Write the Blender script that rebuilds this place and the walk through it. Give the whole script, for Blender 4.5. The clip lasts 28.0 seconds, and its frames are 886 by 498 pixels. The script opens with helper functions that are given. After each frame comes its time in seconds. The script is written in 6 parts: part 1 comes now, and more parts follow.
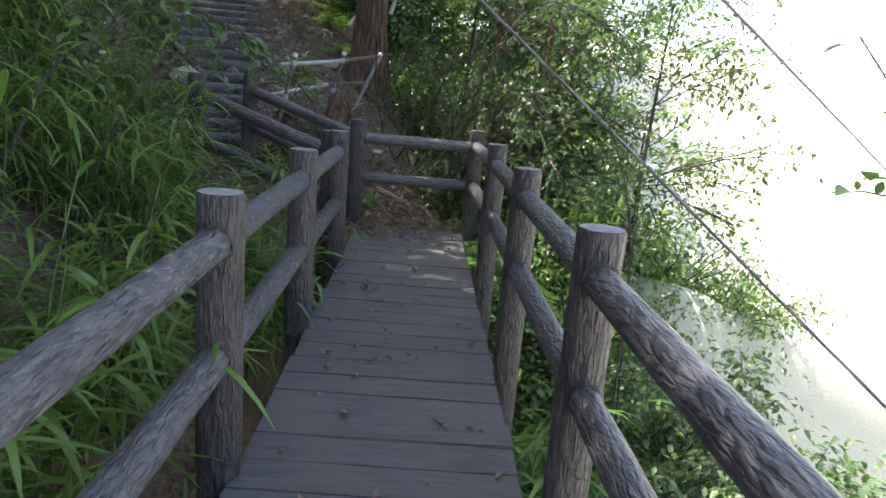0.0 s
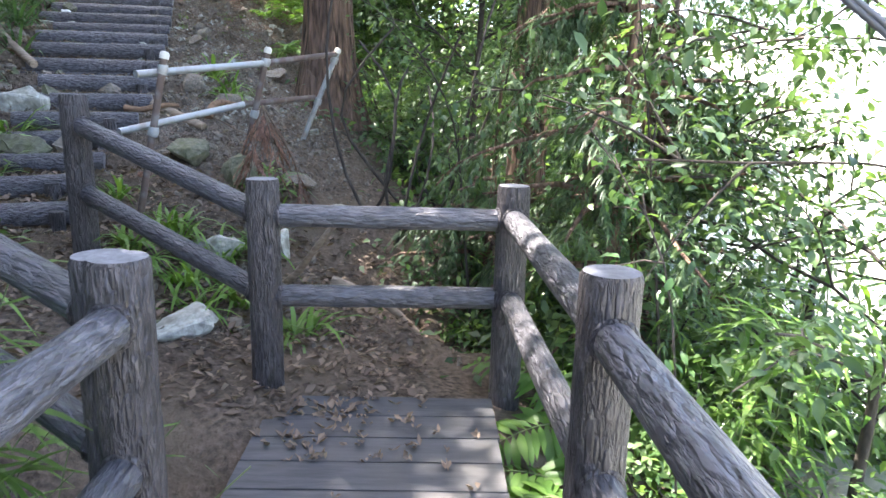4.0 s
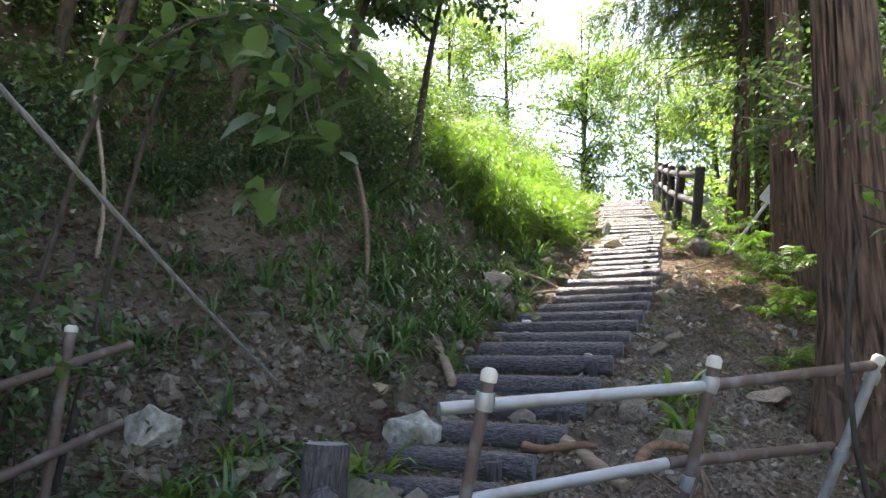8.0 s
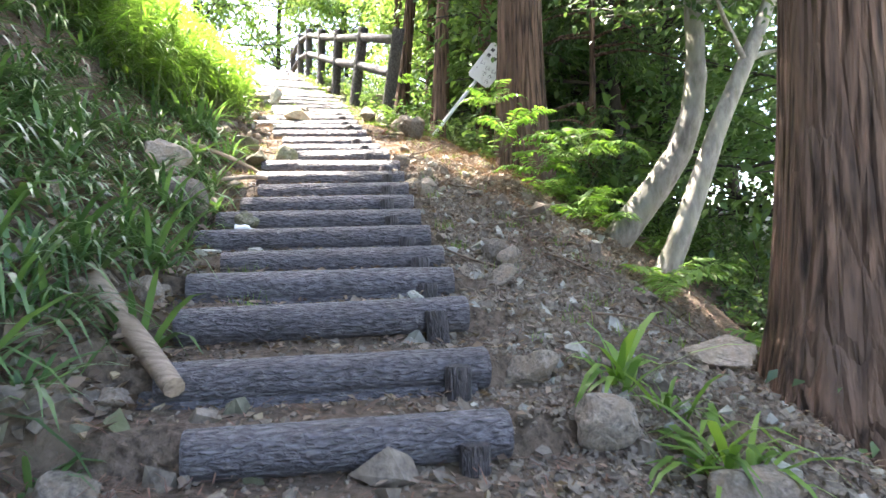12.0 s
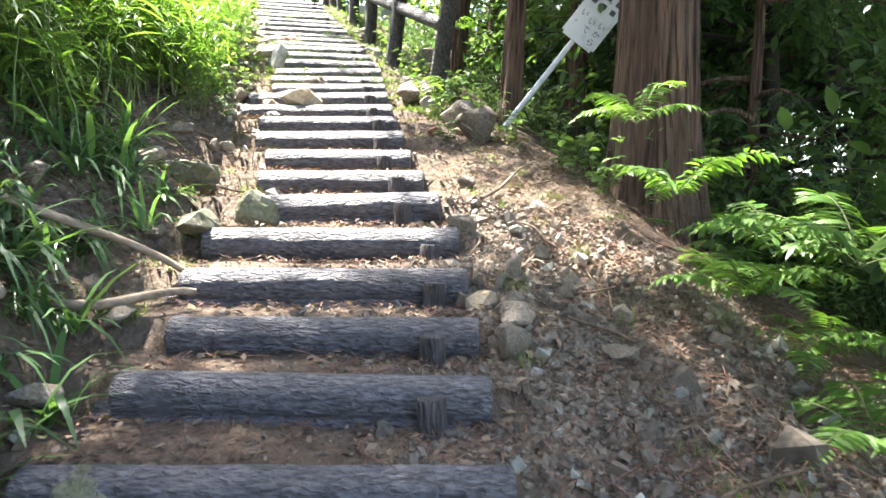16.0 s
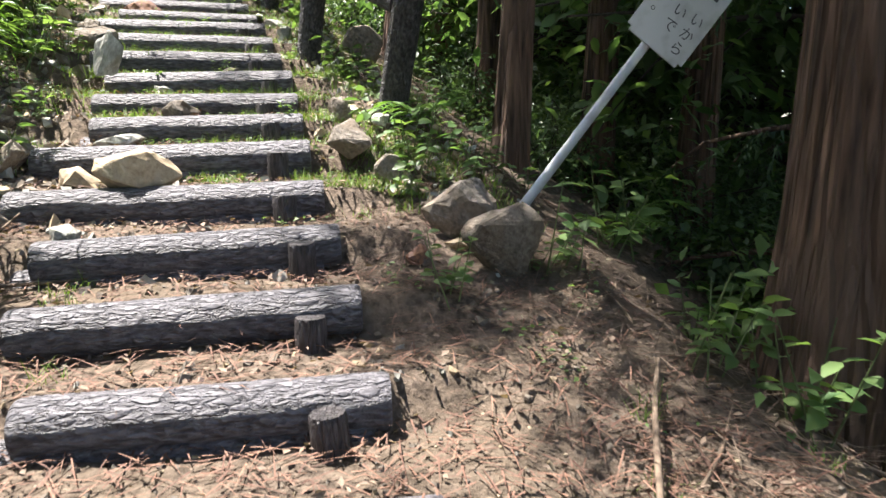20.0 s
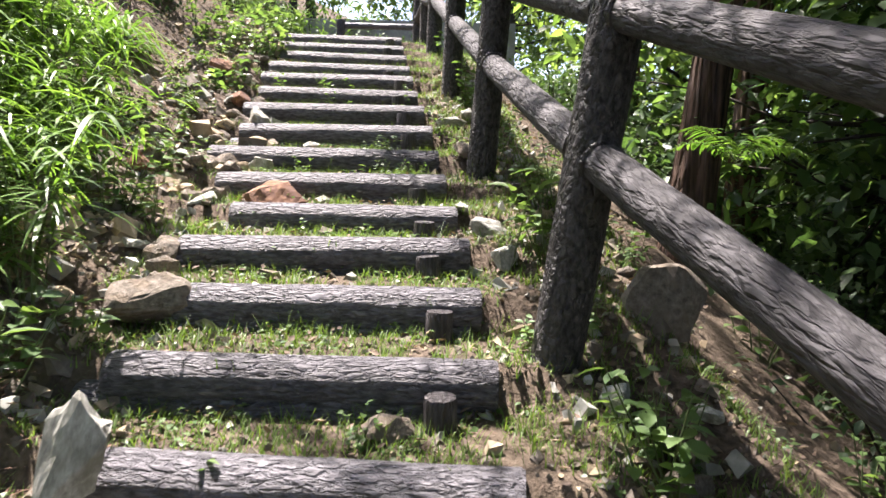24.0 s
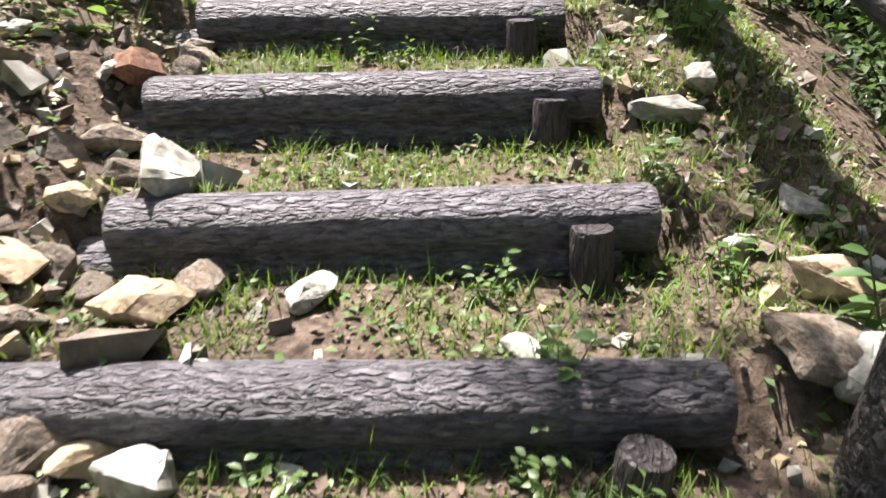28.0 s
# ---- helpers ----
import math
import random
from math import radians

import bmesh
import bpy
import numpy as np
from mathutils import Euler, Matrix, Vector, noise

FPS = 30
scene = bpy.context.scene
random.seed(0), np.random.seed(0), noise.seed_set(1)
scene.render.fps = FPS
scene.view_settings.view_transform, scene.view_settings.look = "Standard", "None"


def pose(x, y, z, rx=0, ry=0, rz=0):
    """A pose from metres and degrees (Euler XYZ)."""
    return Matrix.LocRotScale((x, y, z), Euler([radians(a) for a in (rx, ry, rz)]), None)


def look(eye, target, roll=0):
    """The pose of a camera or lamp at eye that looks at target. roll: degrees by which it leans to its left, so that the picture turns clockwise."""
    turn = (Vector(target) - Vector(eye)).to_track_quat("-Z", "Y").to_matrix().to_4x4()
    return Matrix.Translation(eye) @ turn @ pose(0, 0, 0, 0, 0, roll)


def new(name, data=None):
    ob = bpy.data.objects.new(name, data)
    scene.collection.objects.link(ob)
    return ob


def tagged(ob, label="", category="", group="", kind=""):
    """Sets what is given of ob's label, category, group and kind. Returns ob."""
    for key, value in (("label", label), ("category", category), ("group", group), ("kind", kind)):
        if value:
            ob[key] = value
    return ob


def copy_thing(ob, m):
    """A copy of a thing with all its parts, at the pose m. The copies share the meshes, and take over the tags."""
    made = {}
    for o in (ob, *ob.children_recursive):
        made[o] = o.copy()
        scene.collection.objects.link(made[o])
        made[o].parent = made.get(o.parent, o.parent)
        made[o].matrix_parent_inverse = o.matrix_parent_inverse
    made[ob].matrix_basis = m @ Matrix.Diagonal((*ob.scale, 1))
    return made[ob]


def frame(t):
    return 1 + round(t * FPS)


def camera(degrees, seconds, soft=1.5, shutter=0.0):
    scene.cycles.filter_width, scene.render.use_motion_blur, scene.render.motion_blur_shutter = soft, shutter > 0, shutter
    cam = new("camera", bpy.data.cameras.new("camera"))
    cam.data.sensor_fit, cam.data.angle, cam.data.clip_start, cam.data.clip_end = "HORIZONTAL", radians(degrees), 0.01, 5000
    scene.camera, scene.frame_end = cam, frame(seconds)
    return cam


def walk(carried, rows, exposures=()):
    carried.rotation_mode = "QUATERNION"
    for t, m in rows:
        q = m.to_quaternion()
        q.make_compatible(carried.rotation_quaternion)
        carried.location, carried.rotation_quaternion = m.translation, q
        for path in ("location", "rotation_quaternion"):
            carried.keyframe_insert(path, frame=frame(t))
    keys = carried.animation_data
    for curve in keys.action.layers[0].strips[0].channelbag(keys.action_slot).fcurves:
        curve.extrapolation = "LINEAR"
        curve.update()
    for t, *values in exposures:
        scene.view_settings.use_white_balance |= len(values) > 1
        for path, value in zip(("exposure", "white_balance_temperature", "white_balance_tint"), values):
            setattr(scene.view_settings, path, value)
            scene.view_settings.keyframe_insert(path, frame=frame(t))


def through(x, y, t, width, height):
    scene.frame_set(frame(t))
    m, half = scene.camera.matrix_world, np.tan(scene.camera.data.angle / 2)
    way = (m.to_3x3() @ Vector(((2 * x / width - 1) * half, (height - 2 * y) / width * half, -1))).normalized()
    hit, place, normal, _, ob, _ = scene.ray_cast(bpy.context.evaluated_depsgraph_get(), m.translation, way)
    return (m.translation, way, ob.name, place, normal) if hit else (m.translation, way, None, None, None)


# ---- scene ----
cam = camera(66.6, 28.0, 1.5, 0.2)
PATH = [
    (0, (0.743, -2.419, 1.49), (0.831, -0.476, 1.027), 5.0),
    (0.5, (0.794, -1.982, 1.506), (0.783, -0.041, 1.026), 2.0),
    (1, (0.879, -1.569, 1.544), (0.863, 0.379, 1.092), 2.3),
    (1.2, (0.878, -1.396, 1.514), (0.893, 0.552, 1.063), 2.6),
    (1.5, (0.848, -1.121, 1.537), (0.865, 0.831, 1.099), 2.4),
    (2, (0.904, -0.601, 1.505), (0.914, 1.351, 1.067), 2.4),
    (2.5, (0.902, -0.058, 1.497), (0.969, 1.889, 1.047), 1.5),
    (4.5, (0.831, 1.921, 1.543), (0.884, 3.871, 1.102), 1.7),
    (5, (0.762, 2.43, 1.575), (0.705, 4.412, 1.314), 1.2),
    (5.5, (0.771, 2.947, 1.604), (0.299, 4.89, 1.532), -0.2),
    (6, (0.737, 3.376, 1.637), (-0.048, 5.215, 1.639), 0.5),
    (6.2, (0.703, 3.528, 1.654), (-0.169, 5.325, 1.752), 2.2),
    (6.5, (0.654, 3.726, 1.676), (-0.323, 5.464, 1.837), 2.1),
    (7, (0.656, 4.005, 1.688), (-0.501, 5.612, 1.967), 2.5),
    (7.5, (0.662, 4.1, 1.692), (-0.553, 5.644, 2.066), 2.7),
    (8, (0.639, 4.143, 1.685), (-0.664, 5.609, 2.077), 2.5),
    (8.5, (0.532, 4.196, 1.652), (-0.79, 5.677, 1.9), 1.1),
    (9, (0.203, 4.247, 1.648), (-1.139, 5.72, 1.82), 0.7),
    (9.2, (0.095, 4.277, 1.645), (-1.199, 5.789, 1.846), 1.6),
    (9.5, (-0.079, 4.368, 1.645), (-1.248, 5.979, 1.842), 0.4),
    (10, (-0.515, 4.672, 1.675), (-1.591, 6.343, 1.898), -0.5),
    (10.5, (-0.954, 4.996, 1.762), (-1.901, 6.739, 2.017), -0.9),
    (11, (-1.296, 5.37, 1.836), (-1.959, 7.243, 2.067), -0.6),
    (11.5, (-1.558, 5.776, 1.955), (-2.17, 7.678, 2.042), -0.2),
    (12, (-1.746, 6.188, 2.081), (-2.005, 8.169, 2.157), -0.7),
    (12.5, (-1.864, 6.678, 2.295), (-2.132, 8.659, 2.236), -0.8),
    (14.5, (-2.076, 8.007, 2.891), (-2.346, 9.976, 2.665), -0.5),
    (15, (-2.138, 8.377, 3.024), (-2.442, 10.338, 2.774), 0.4),
    (15.5, (-2.234, 8.718, 3.18), (-2.566, 10.676, 2.938), 0.3),
    (16, (-2.371, 9.112, 3.349), (-2.767, 11.066, 3.196), 0.6),
    (16.5, (-2.497, 9.447, 3.473), (-2.937, 11.389, 3.282), -0.7),
    (17, (-2.623, 9.822, 3.594), (-3.113, 11.75, 3.384), -0.4),
    (17.5, (-2.717, 10.169, 3.737), (-3.164, 12.106, 3.518), -1.1),
    (18, (-2.781, 10.53, 3.831), (-3.134, 12.485, 3.604), 0.1),
    (18.5, (-2.908, 10.915, 3.938), (-3.326, 12.855, 3.692), -0.7),
    (19, (-3.004, 11.237, 4.08), (-3.285, 13.187, 3.732), 0.4),
    (19.5, (-3.132, 11.594, 4.248), (-3.353, 13.553, 3.913), -0.4),
    (20, (-3.261, 11.905, 4.366), (-3.401, 13.87, 4.022), -0.4),
    (20.5, (-3.38, 12.337, 4.507), (-3.782, 14.259, 4.129), -1.9),
    (21, (-3.493, 12.712, 4.679), (-4.087, 14.582, 4.293), -2.7),
    (21.5, (-3.61, 13.11, 4.851), (-4.383, 14.938, 4.602), -2.7),
    (22, (-3.737, 13.434, 4.994), (-4.535, 15.256, 4.784), -2.1),
    (22.5, (-3.891, 13.749, 5.127), (-4.711, 15.573, 5.085), -1.6),
    (24.5, (-4.372, 15.175, 5.607), (-5.041, 17.048, 5.397), 2.6),
    (25, (-4.561, 15.531, 5.747), (-5.36, 17.35, 5.524), 3.2),
    (25.5, (-4.734, 15.864, 5.875), (-5.555, 17.657, 5.543), 5.4),
    (26, (-5.029, 16.208, 5.97), (-5.901, 17.975, 5.624), 5.5),
    (26.5, (-5.399, 16.539, 5.861), (-6.193, 18.314, 5.393), 5.5),
    (27, (-5.555, 16.908, 6.096), (-6.348, 18.583, 5.343), 3.0),
    (27.5, (-5.678, 17.244, 6.278), (-6.483, 18.893, 5.483), 1.2),
    (28, (-5.797, 17.598, 6.389), (-6.549, 19.28, 5.612), 0.7),
]
EXPOSURE = [(0.0, 2.5, 6800, 13), (1.0, 2.95, 6750, 15), (2.0, 3.2, 6700, 16), (4.0, 3.7, 6500, 16), (5.0, 4.1, 6500, 15), (6.0, 4.25, 6600, 16), (8.0, 2.85, 6900, 17), (9.0, 3.4, 6800, 17), (10.0, 3.6, 6800, 17), (11.0, 3.6, 6800, 17), (12.0, 3.95, 6800, 16), (15.0, 4.12, 6500, 11), (16.5, 3.15, 6500, 13), (18.0, 2.5, 6400, 14), (19.0, 2.35, 6400, 13), (20.0, 2.4, 6400, 14), (21.0, 2.45, 6450, 16), (22.0, 2.2, 6500, 18), (25.0, 2.22, 6500, 21), (26.5, 2.0, 6500, 21), (28.0, 2.0, 6500, 20)]
walk(cam, [(t, look(eye, target, roll)) for t, eye, target, roll in PATH], EXPOSURE)

# ---- light ----
SUN_AZ, SUN_EL = radians(-58.0), radians(67.0)   # azimuth from +y, clockwise
world = bpy.data.worlds.new("world")
scene.world = world
world.use_nodes = True
wn = world.node_tree.nodes
sky = wn.new("ShaderNodeTexSky")
sky.sky_type, sky.sun_disc = "NISHITA", False
sky.sun_elevation, sky.sun_rotation = SUN_EL, SUN_AZ
sky.dust_density = 2.5
wn["Background"].inputs["Strength"].default_value = 0.12
world.node_tree.links.new(sky.outputs[0], wn["Background"].inputs["Color"])
sun_data = bpy.data.lights.new("sun", "SUN")
sun_data.energy, sun_data.angle, sun_data.color = 5.0, radians(0.55), (1.0, 0.95, 0.86)
sun = new("sun", sun_data)
sun_way = Vector((math.sin(SUN_AZ) * math.cos(SUN_EL), math.cos(SUN_AZ) * math.cos(SUN_EL), math.sin(SUN_EL)))
sun.matrix_world = look(tuple(sun_way * 60), (0, 0, 0))

# ---- materials ----


def shader(name):
    m = bpy.data.materials.new(name)
    m.use_nodes = True
    nt = m.node_tree
    nt.nodes.clear()
    out = nt.nodes.new("ShaderNodeOutputMaterial")
    return m, nt, out


def surface(name, dark, light, stretch=(1, 1, 1), fine=40.0, coarse=4.0, rough=0.8, bump=0.4, depth=0.01, tint=None, by_object=0.15, spec=0.3, world_space=False, ridges=False):
    """A solid surface: two colours mixed by fine grain and broad stains, a third for patches, and relief by the grain."""
    m, nt, out = shader(name)
    N, L = nt.nodes.new, nt.links.new
    co = N("ShaderNodeTexCoord")
    mp = N("ShaderNodeMapping")
    mp.inputs["Scale"].default_value = stretch
    if world_space:
        geo = N("ShaderNodeNewGeometry")
        L(geo.outputs["Position"], mp.inputs["Vector"])
    else:
        info = N("ShaderNodeObjectInfo")
        shift = N("ShaderNodeVectorMath")
        shift.operation = "ADD"
        many = N("ShaderNodeMath")
        many.operation, many.inputs[1].default_value = "MULTIPLY", 37.0
        L(info.outputs["Random"], many.inputs[0])
        L(co.outputs["Object"], shift.inputs[0])
        L(many.outputs[0], shift.inputs[1])
        L(shift.outputs[0], mp.inputs["Vector"])
    g = N("ShaderNodeTexNoise")
    g.inputs["Scale"].default_value, g.inputs["Detail"].default_value, g.inputs["Roughness"].default_value = fine, (3.0 if ridges else 6.0), (0.5 if ridges else 0.65)
    L(mp.outputs[0], g.inputs["Vector"])
    s = N("ShaderNodeTexNoise")
    s.inputs["Scale"].default_value, s.inputs["Detail"].default_value = coarse, 3.0
    L((geo.outputs["Position"] if world_space else shift.outputs[0]), s.inputs["Vector"])
    mix = N("ShaderNodeMixRGB")
    mix.inputs[1].default_value, mix.inputs[2].default_value = (*dark, 1), (*light, 1)
    ramp = N("ShaderNodeMapRange")
    ramp.inputs[1].default_value, ramp.inputs[2].default_value = 0.34, 0.66
    L(g.outputs["Fac"], ramp.inputs[0])
    L(ramp.outputs[0], mix.inputs[0])
    col = mix.outputs[0]
    if tint:
        r2 = N("ShaderNodeMapRange")
        r2.inputs[1].default_value, r2.inputs[2].default_value, r2.inputs[4].default_value = 0.45, 0.68, 0.85
        L(s.outputs["Fac"], r2.inputs[0])
        m2 = N("ShaderNodeMixRGB")
        m2.inputs[2].default_value = (*tint, 1)
        L(r2.outputs[0], m2.inputs[0])
        L(col, m2.inputs[1])
        col = m2.outputs[0]
    hsv = N("ShaderNodeHueSaturation")
    L(col, hsv.inputs["Color"])
    val = N("ShaderNodeMath")
    val.operation = "MULTIPLY_ADD"
    val.inputs[1].default_value, val.inputs[2].default_value = 0.5, 0.75
    L(s.outputs["Fac"], val.inputs[0])
    if by_object and not world_space:
        v2 = N("ShaderNodeMath")
        v2.operation = "MULTIPLY_ADD"
        v2.inputs[1].default_value = by_object * 2
        L(info.outputs["Random"], v2.inputs[0])
        sub = N("ShaderNodeMath")
        sub.operation, sub.inputs[1].default_value = "SUBTRACT", by_object
        L(val.outputs[0], sub.inputs[0])
        L(sub.outputs[0], v2.inputs[2])
        val = v2
    L(val.outputs[0], hsv.inputs["Value"])
    p = N("ShaderNodeBsdfPrincipled")
    p.inputs["Roughness"].default_value = rough
    p.inputs["Specular IOR Level"].default_value = spec
    L(hsv.outputs[0], p.inputs["Base Color"])
    b = N("ShaderNodeBump")
    b.inputs["Strength"].default_value, b.inputs["Distance"].default_value = bump, depth
    if ridges:
        v = N("ShaderNodeTexVoronoi")
        v.feature = "DISTANCE_TO_EDGE"
        v.inputs["Scale"].default_value = fine * 0.55
        warp = N("ShaderNodeMixRGB")
        warp.blend_type, warp.inputs[0].default_value = "ADD", 0.03
        L(mp.outputs[0], warp.inputs[1])
        L(g.outputs["Color"], warp.inputs[2])
        L(warp.outputs[0], v.inputs["Vector"])
        rr = N("ShaderNodeMapRange")
        rr.inputs[2].default_value = 0.28
        L(v.outputs["Distance"], rr.inputs[0])
        add = N("ShaderNodeMath")
        add.operation, add.inputs[1].default_value = "MULTIPLY_ADD", 0.45
        L(g.outputs["Fac"], add.inputs[0])
        L(rr.outputs[0], add.inputs[2])
        L(add.outputs[0], b.inputs["Height"])
    else:
        L(g.outputs["Fac"], b.inputs["Height"])
    L(b.outputs[0], p.inputs["Normal"])
    L(p.outputs[0], out.inputs["Surface"])
    return m


def leaf_material(name, dark, light, through=0.35, rough=0.42):
    """Leaves: each one its own tone, light passing through the blade."""
    m, nt, out = shader(name)
    N, L = nt.nodes.new, nt.links.new
    geo, info = N("ShaderNodeNewGeometry"), N("ShaderNodeObjectInfo")
    mix = N("ShaderNodeMixRGB")
    mix.inputs[1].default_value, mix.inputs[2].default_value = (*dark, 1), (*light, 1)
    L(geo.outputs["Random Per Island"], mix.inputs[0])
    n = N("ShaderNodeTexNoise")
    n.inputs["Scale"].default_value = 1.3
    L(geo.outputs["Position"], n.inputs["Vector"])
    hsv = N("ShaderNodeHueSaturation")
    v = N("ShaderNodeMath")
    v.operation, v.inputs[1].default_value, v.inputs[2].default_value = "MULTIPLY_ADD", 0.9, 0.5
    L(n.outputs["Fac"], v.inputs[0])
    L(v.outputs[0], hsv.inputs["Value"])
    L(mix.outputs[0], hsv.inputs["Color"])
    p = N("ShaderNodeBsdfPrincipled")
    p.inputs["Roughness"].default_value, p.inputs["Specular IOR Level"].default_value = rough, 0.4
    L(hsv.outputs[0], p.inputs["Base Color"])
    t = N("ShaderNodeBsdfTranslucent")
    warm = N("ShaderNodeMixRGB")
    warm.blend_type, warm.inputs[0].default_value, warm.inputs[2].default_value = "MULTIPLY", 1.0, (1.35, 1.35, 0.65, 1)
    L(hsv.outputs[0], warm.inputs[1])
    L(warm.outputs[0], t.inputs["Color"])
    sh = N("ShaderNodeMixShader")
    sh.inputs[0].default_value = through
    L(p.outputs[0], sh.inputs[1])
    L(t.outputs[0], sh.inputs[2])
    L(sh.outputs[0], out.inputs["Surface"])
    return m


def metal(name, base, rough, metallic, spots):
    m, nt, out = shader(name)
    N, L = nt.nodes.new, nt.links.new
    co, n, mix, p = N("ShaderNodeTexCoord"), N("ShaderNodeTexNoise"), N("ShaderNodeMixRGB"), N("ShaderNodeBsdfPrincipled")
    n.inputs["Scale"].default_value, n.inputs["Detail"].default_value = 9.0, 8.0
    L(co.outputs["Object"], n.inputs["Vector"])
    mr = N("ShaderNodeMapRange")
    mr.inputs[1].default_value, mr.inputs[2].default_value = 0.5, 0.72
    L(n.outputs["Fac"], mr.inputs[0])
    L(mr.outputs[0], mix.inputs[0])
    mix.inputs[1].default_value, mix.inputs[2].default_value = (*base, 1), (*spots, 1)
    L(mix.outputs[0], p.inputs["Base Color"])
    p.inputs["Roughness"].default_value, p.inputs["Metallic"].default_value = rough, metallic
    L(p.outputs[0], out.inputs["Surface"])
    return m


M_LOG = surface("cast_log", (0.05, 0.048, 0.053), (0.14, 0.135, 0.147), (0.34, 1, 1), 74, 5, 0.58, 1.0, 0.011, spec=0.3, ridges=True, by_object=0.12)
M_POST = surface("cast_post", (0.026, 0.023, 0.024), (0.08, 0.071, 0.073), (1, 1, 0.2), 76, 5, 0.5, 1.0, 0.011, spec=0.4, ridges=True, by_object=0.1)
M_RAIL = surface("cast_rail", (0.036, 0.035, 0.039), (0.095, 0.093, 0.102), (0.26, 1, 1), 60, 5, 0.42, 1.0, 0.007, spec=0.45, ridges=True, by_object=0.1)
M_OLD_POST = surface("weathered_post", (0.022, 0.02, 0.02), (0.085, 0.079, 0.076), (1, 1, 0.6), 62, 5, 0.6, 1.0, 0.014, spec=0.35, ridges=True, by_object=0.1)
M_OLD_RAIL = surface("weathered_rail", (0.03, 0.029, 0.03), (0.075, 0.072, 0.076), (0.26, 1, 1), 60, 5, 0.7, 1.0, 0.007, spec=0.22, ridges=True, by_object=0.1)
M_CUT = surface("cut_end", (0.1, 0.1, 0.105), (0.2, 0.2, 0.21), (1, 1, 1), 30, 9, 0.7, 0.4, 0.004)
M_PLANK = surface("deck_plank", (0.045, 0.046, 0.048), (0.08, 0.08, 0.083), (0.12, 1, 1), 42, 3, 0.72, 0.6, 0.004, tint=(0.068, 0.064, 0.06), by_object=0.05)
M_SOIL = surface("soil", (0.04, 0.031, 0.024), (0.17, 0.133, 0.102), (1, 1, 1), 26, 1.6, 0.95, 1.0, 0.03, tint=(0.105, 0.083, 0.06), world_space=True, spec=0.1)
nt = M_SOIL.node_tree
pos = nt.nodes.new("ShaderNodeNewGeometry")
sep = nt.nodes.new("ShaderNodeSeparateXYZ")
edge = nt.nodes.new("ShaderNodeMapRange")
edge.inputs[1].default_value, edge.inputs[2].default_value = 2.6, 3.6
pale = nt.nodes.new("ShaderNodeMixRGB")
pale.inputs[2].default_value = (0.5, 0.5, 0.42, 1)   # valley glare put into the ground colour as a pale tone
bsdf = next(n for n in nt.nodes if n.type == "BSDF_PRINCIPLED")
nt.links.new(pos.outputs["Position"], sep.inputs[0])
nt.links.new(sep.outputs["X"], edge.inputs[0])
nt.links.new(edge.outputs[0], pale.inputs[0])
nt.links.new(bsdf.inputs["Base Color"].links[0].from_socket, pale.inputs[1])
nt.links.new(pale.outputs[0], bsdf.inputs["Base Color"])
M_STONE = surface("stone", (0.09, 0.077, 0.061), (0.25, 0.217, 0.178), (1, 1, 1), 18, 5, 0.88, 0.9, 0.015, tint=(0.16, 0.125, 0.09), by_object=0.3)
M_STONE_PALE = surface("pale_stone", (0.19, 0.19, 0.168), (0.46, 0.46, 0.41), (1, 1, 1), 10, 4, 0.8, 0.6, 0.01, tint=(0.15, 0.145, 0.11), by_object=0.2)
M_STONE_MOSS = surface("mossy_stone", (0.075, 0.075, 0.05), (0.19, 0.185, 0.135), (1, 1, 1), 14, 5, 0.92, 0.9, 0.014, tint=(0.1, 0.11, 0.055), by_object=0.2)
M_STONE_RED = surface("rust_stone", (0.12, 0.06, 0.045), (0.3, 0.16, 0.085), (1, 1, 1), 12, 6, 0.85, 0.7, 0.012, tint=(0.14, 0.085, 0.07))
M_STONE_OCHRE = surface("ochre_stone", (0.22, 0.165, 0.1), (0.42, 0.34, 0.225), (1, 1, 1), 12, 5, 0.85, 0.7, 0.012, tint=(0.27, 0.23, 0.17), by_object=0.2)
M_CEDAR = surface("cedar_bark", (0.022, 0.014, 0.01), (0.185, 0.115, 0.08), (1, 1, 0.075), 27, 2.6, 0.9, 1.0, 0.035, tint=(0.11, 0.073, 0.054), by_object=0.1, ridges=True)
M_BARK = surface("grey_bark", (0.13, 0.12, 0.105), (0.3, 0.285, 0.26), (1, 1, 0.35), 18, 3, 0.85, 0.7, 0.012, tint=(0.2, 0.2, 0.16))
M_DARKBARK = surface("dark_bark", (0.022, 0.018, 0.015), (0.065, 0.055, 0.046), (1, 1, 0.3), 24, 3, 0.9, 0.8, 0.012)
M_DEADWOOD = surface("dead_wood", (0.12, 0.09, 0.065), (0.3, 0.24, 0.18), (0.1, 1, 1), 36, 4, 0.85, 0.8, 0.01, tint=(0.17, 0.125, 0.09))
M_TWIG = surface("twig", (0.06, 0.042, 0.03), (0.16, 0.12, 0.085), (1, 1, 1), 30, 6, 0.9, 0.5, 0.004)
M_LITTER = leaf_material("dead_leaf", (0.065, 0.045, 0.033), (0.23, 0.17, 0.125), 0.15, 0.8)
M_NEEDLE = leaf_material("dead_cedar_needle", (0.085, 0.042, 0.03), (0.2, 0.112, 0.076), 0.15, 0.8)
# Shaded, sunlit and half-lit copies of one leaf; light put into the colour.
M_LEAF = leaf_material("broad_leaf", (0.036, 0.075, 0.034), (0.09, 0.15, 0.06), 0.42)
M_LEAF_SUN = leaf_material("pale_sunlit_leaf", (0.065, 0.13, 0.045), (0.14, 0.22, 0.075), 0.45)
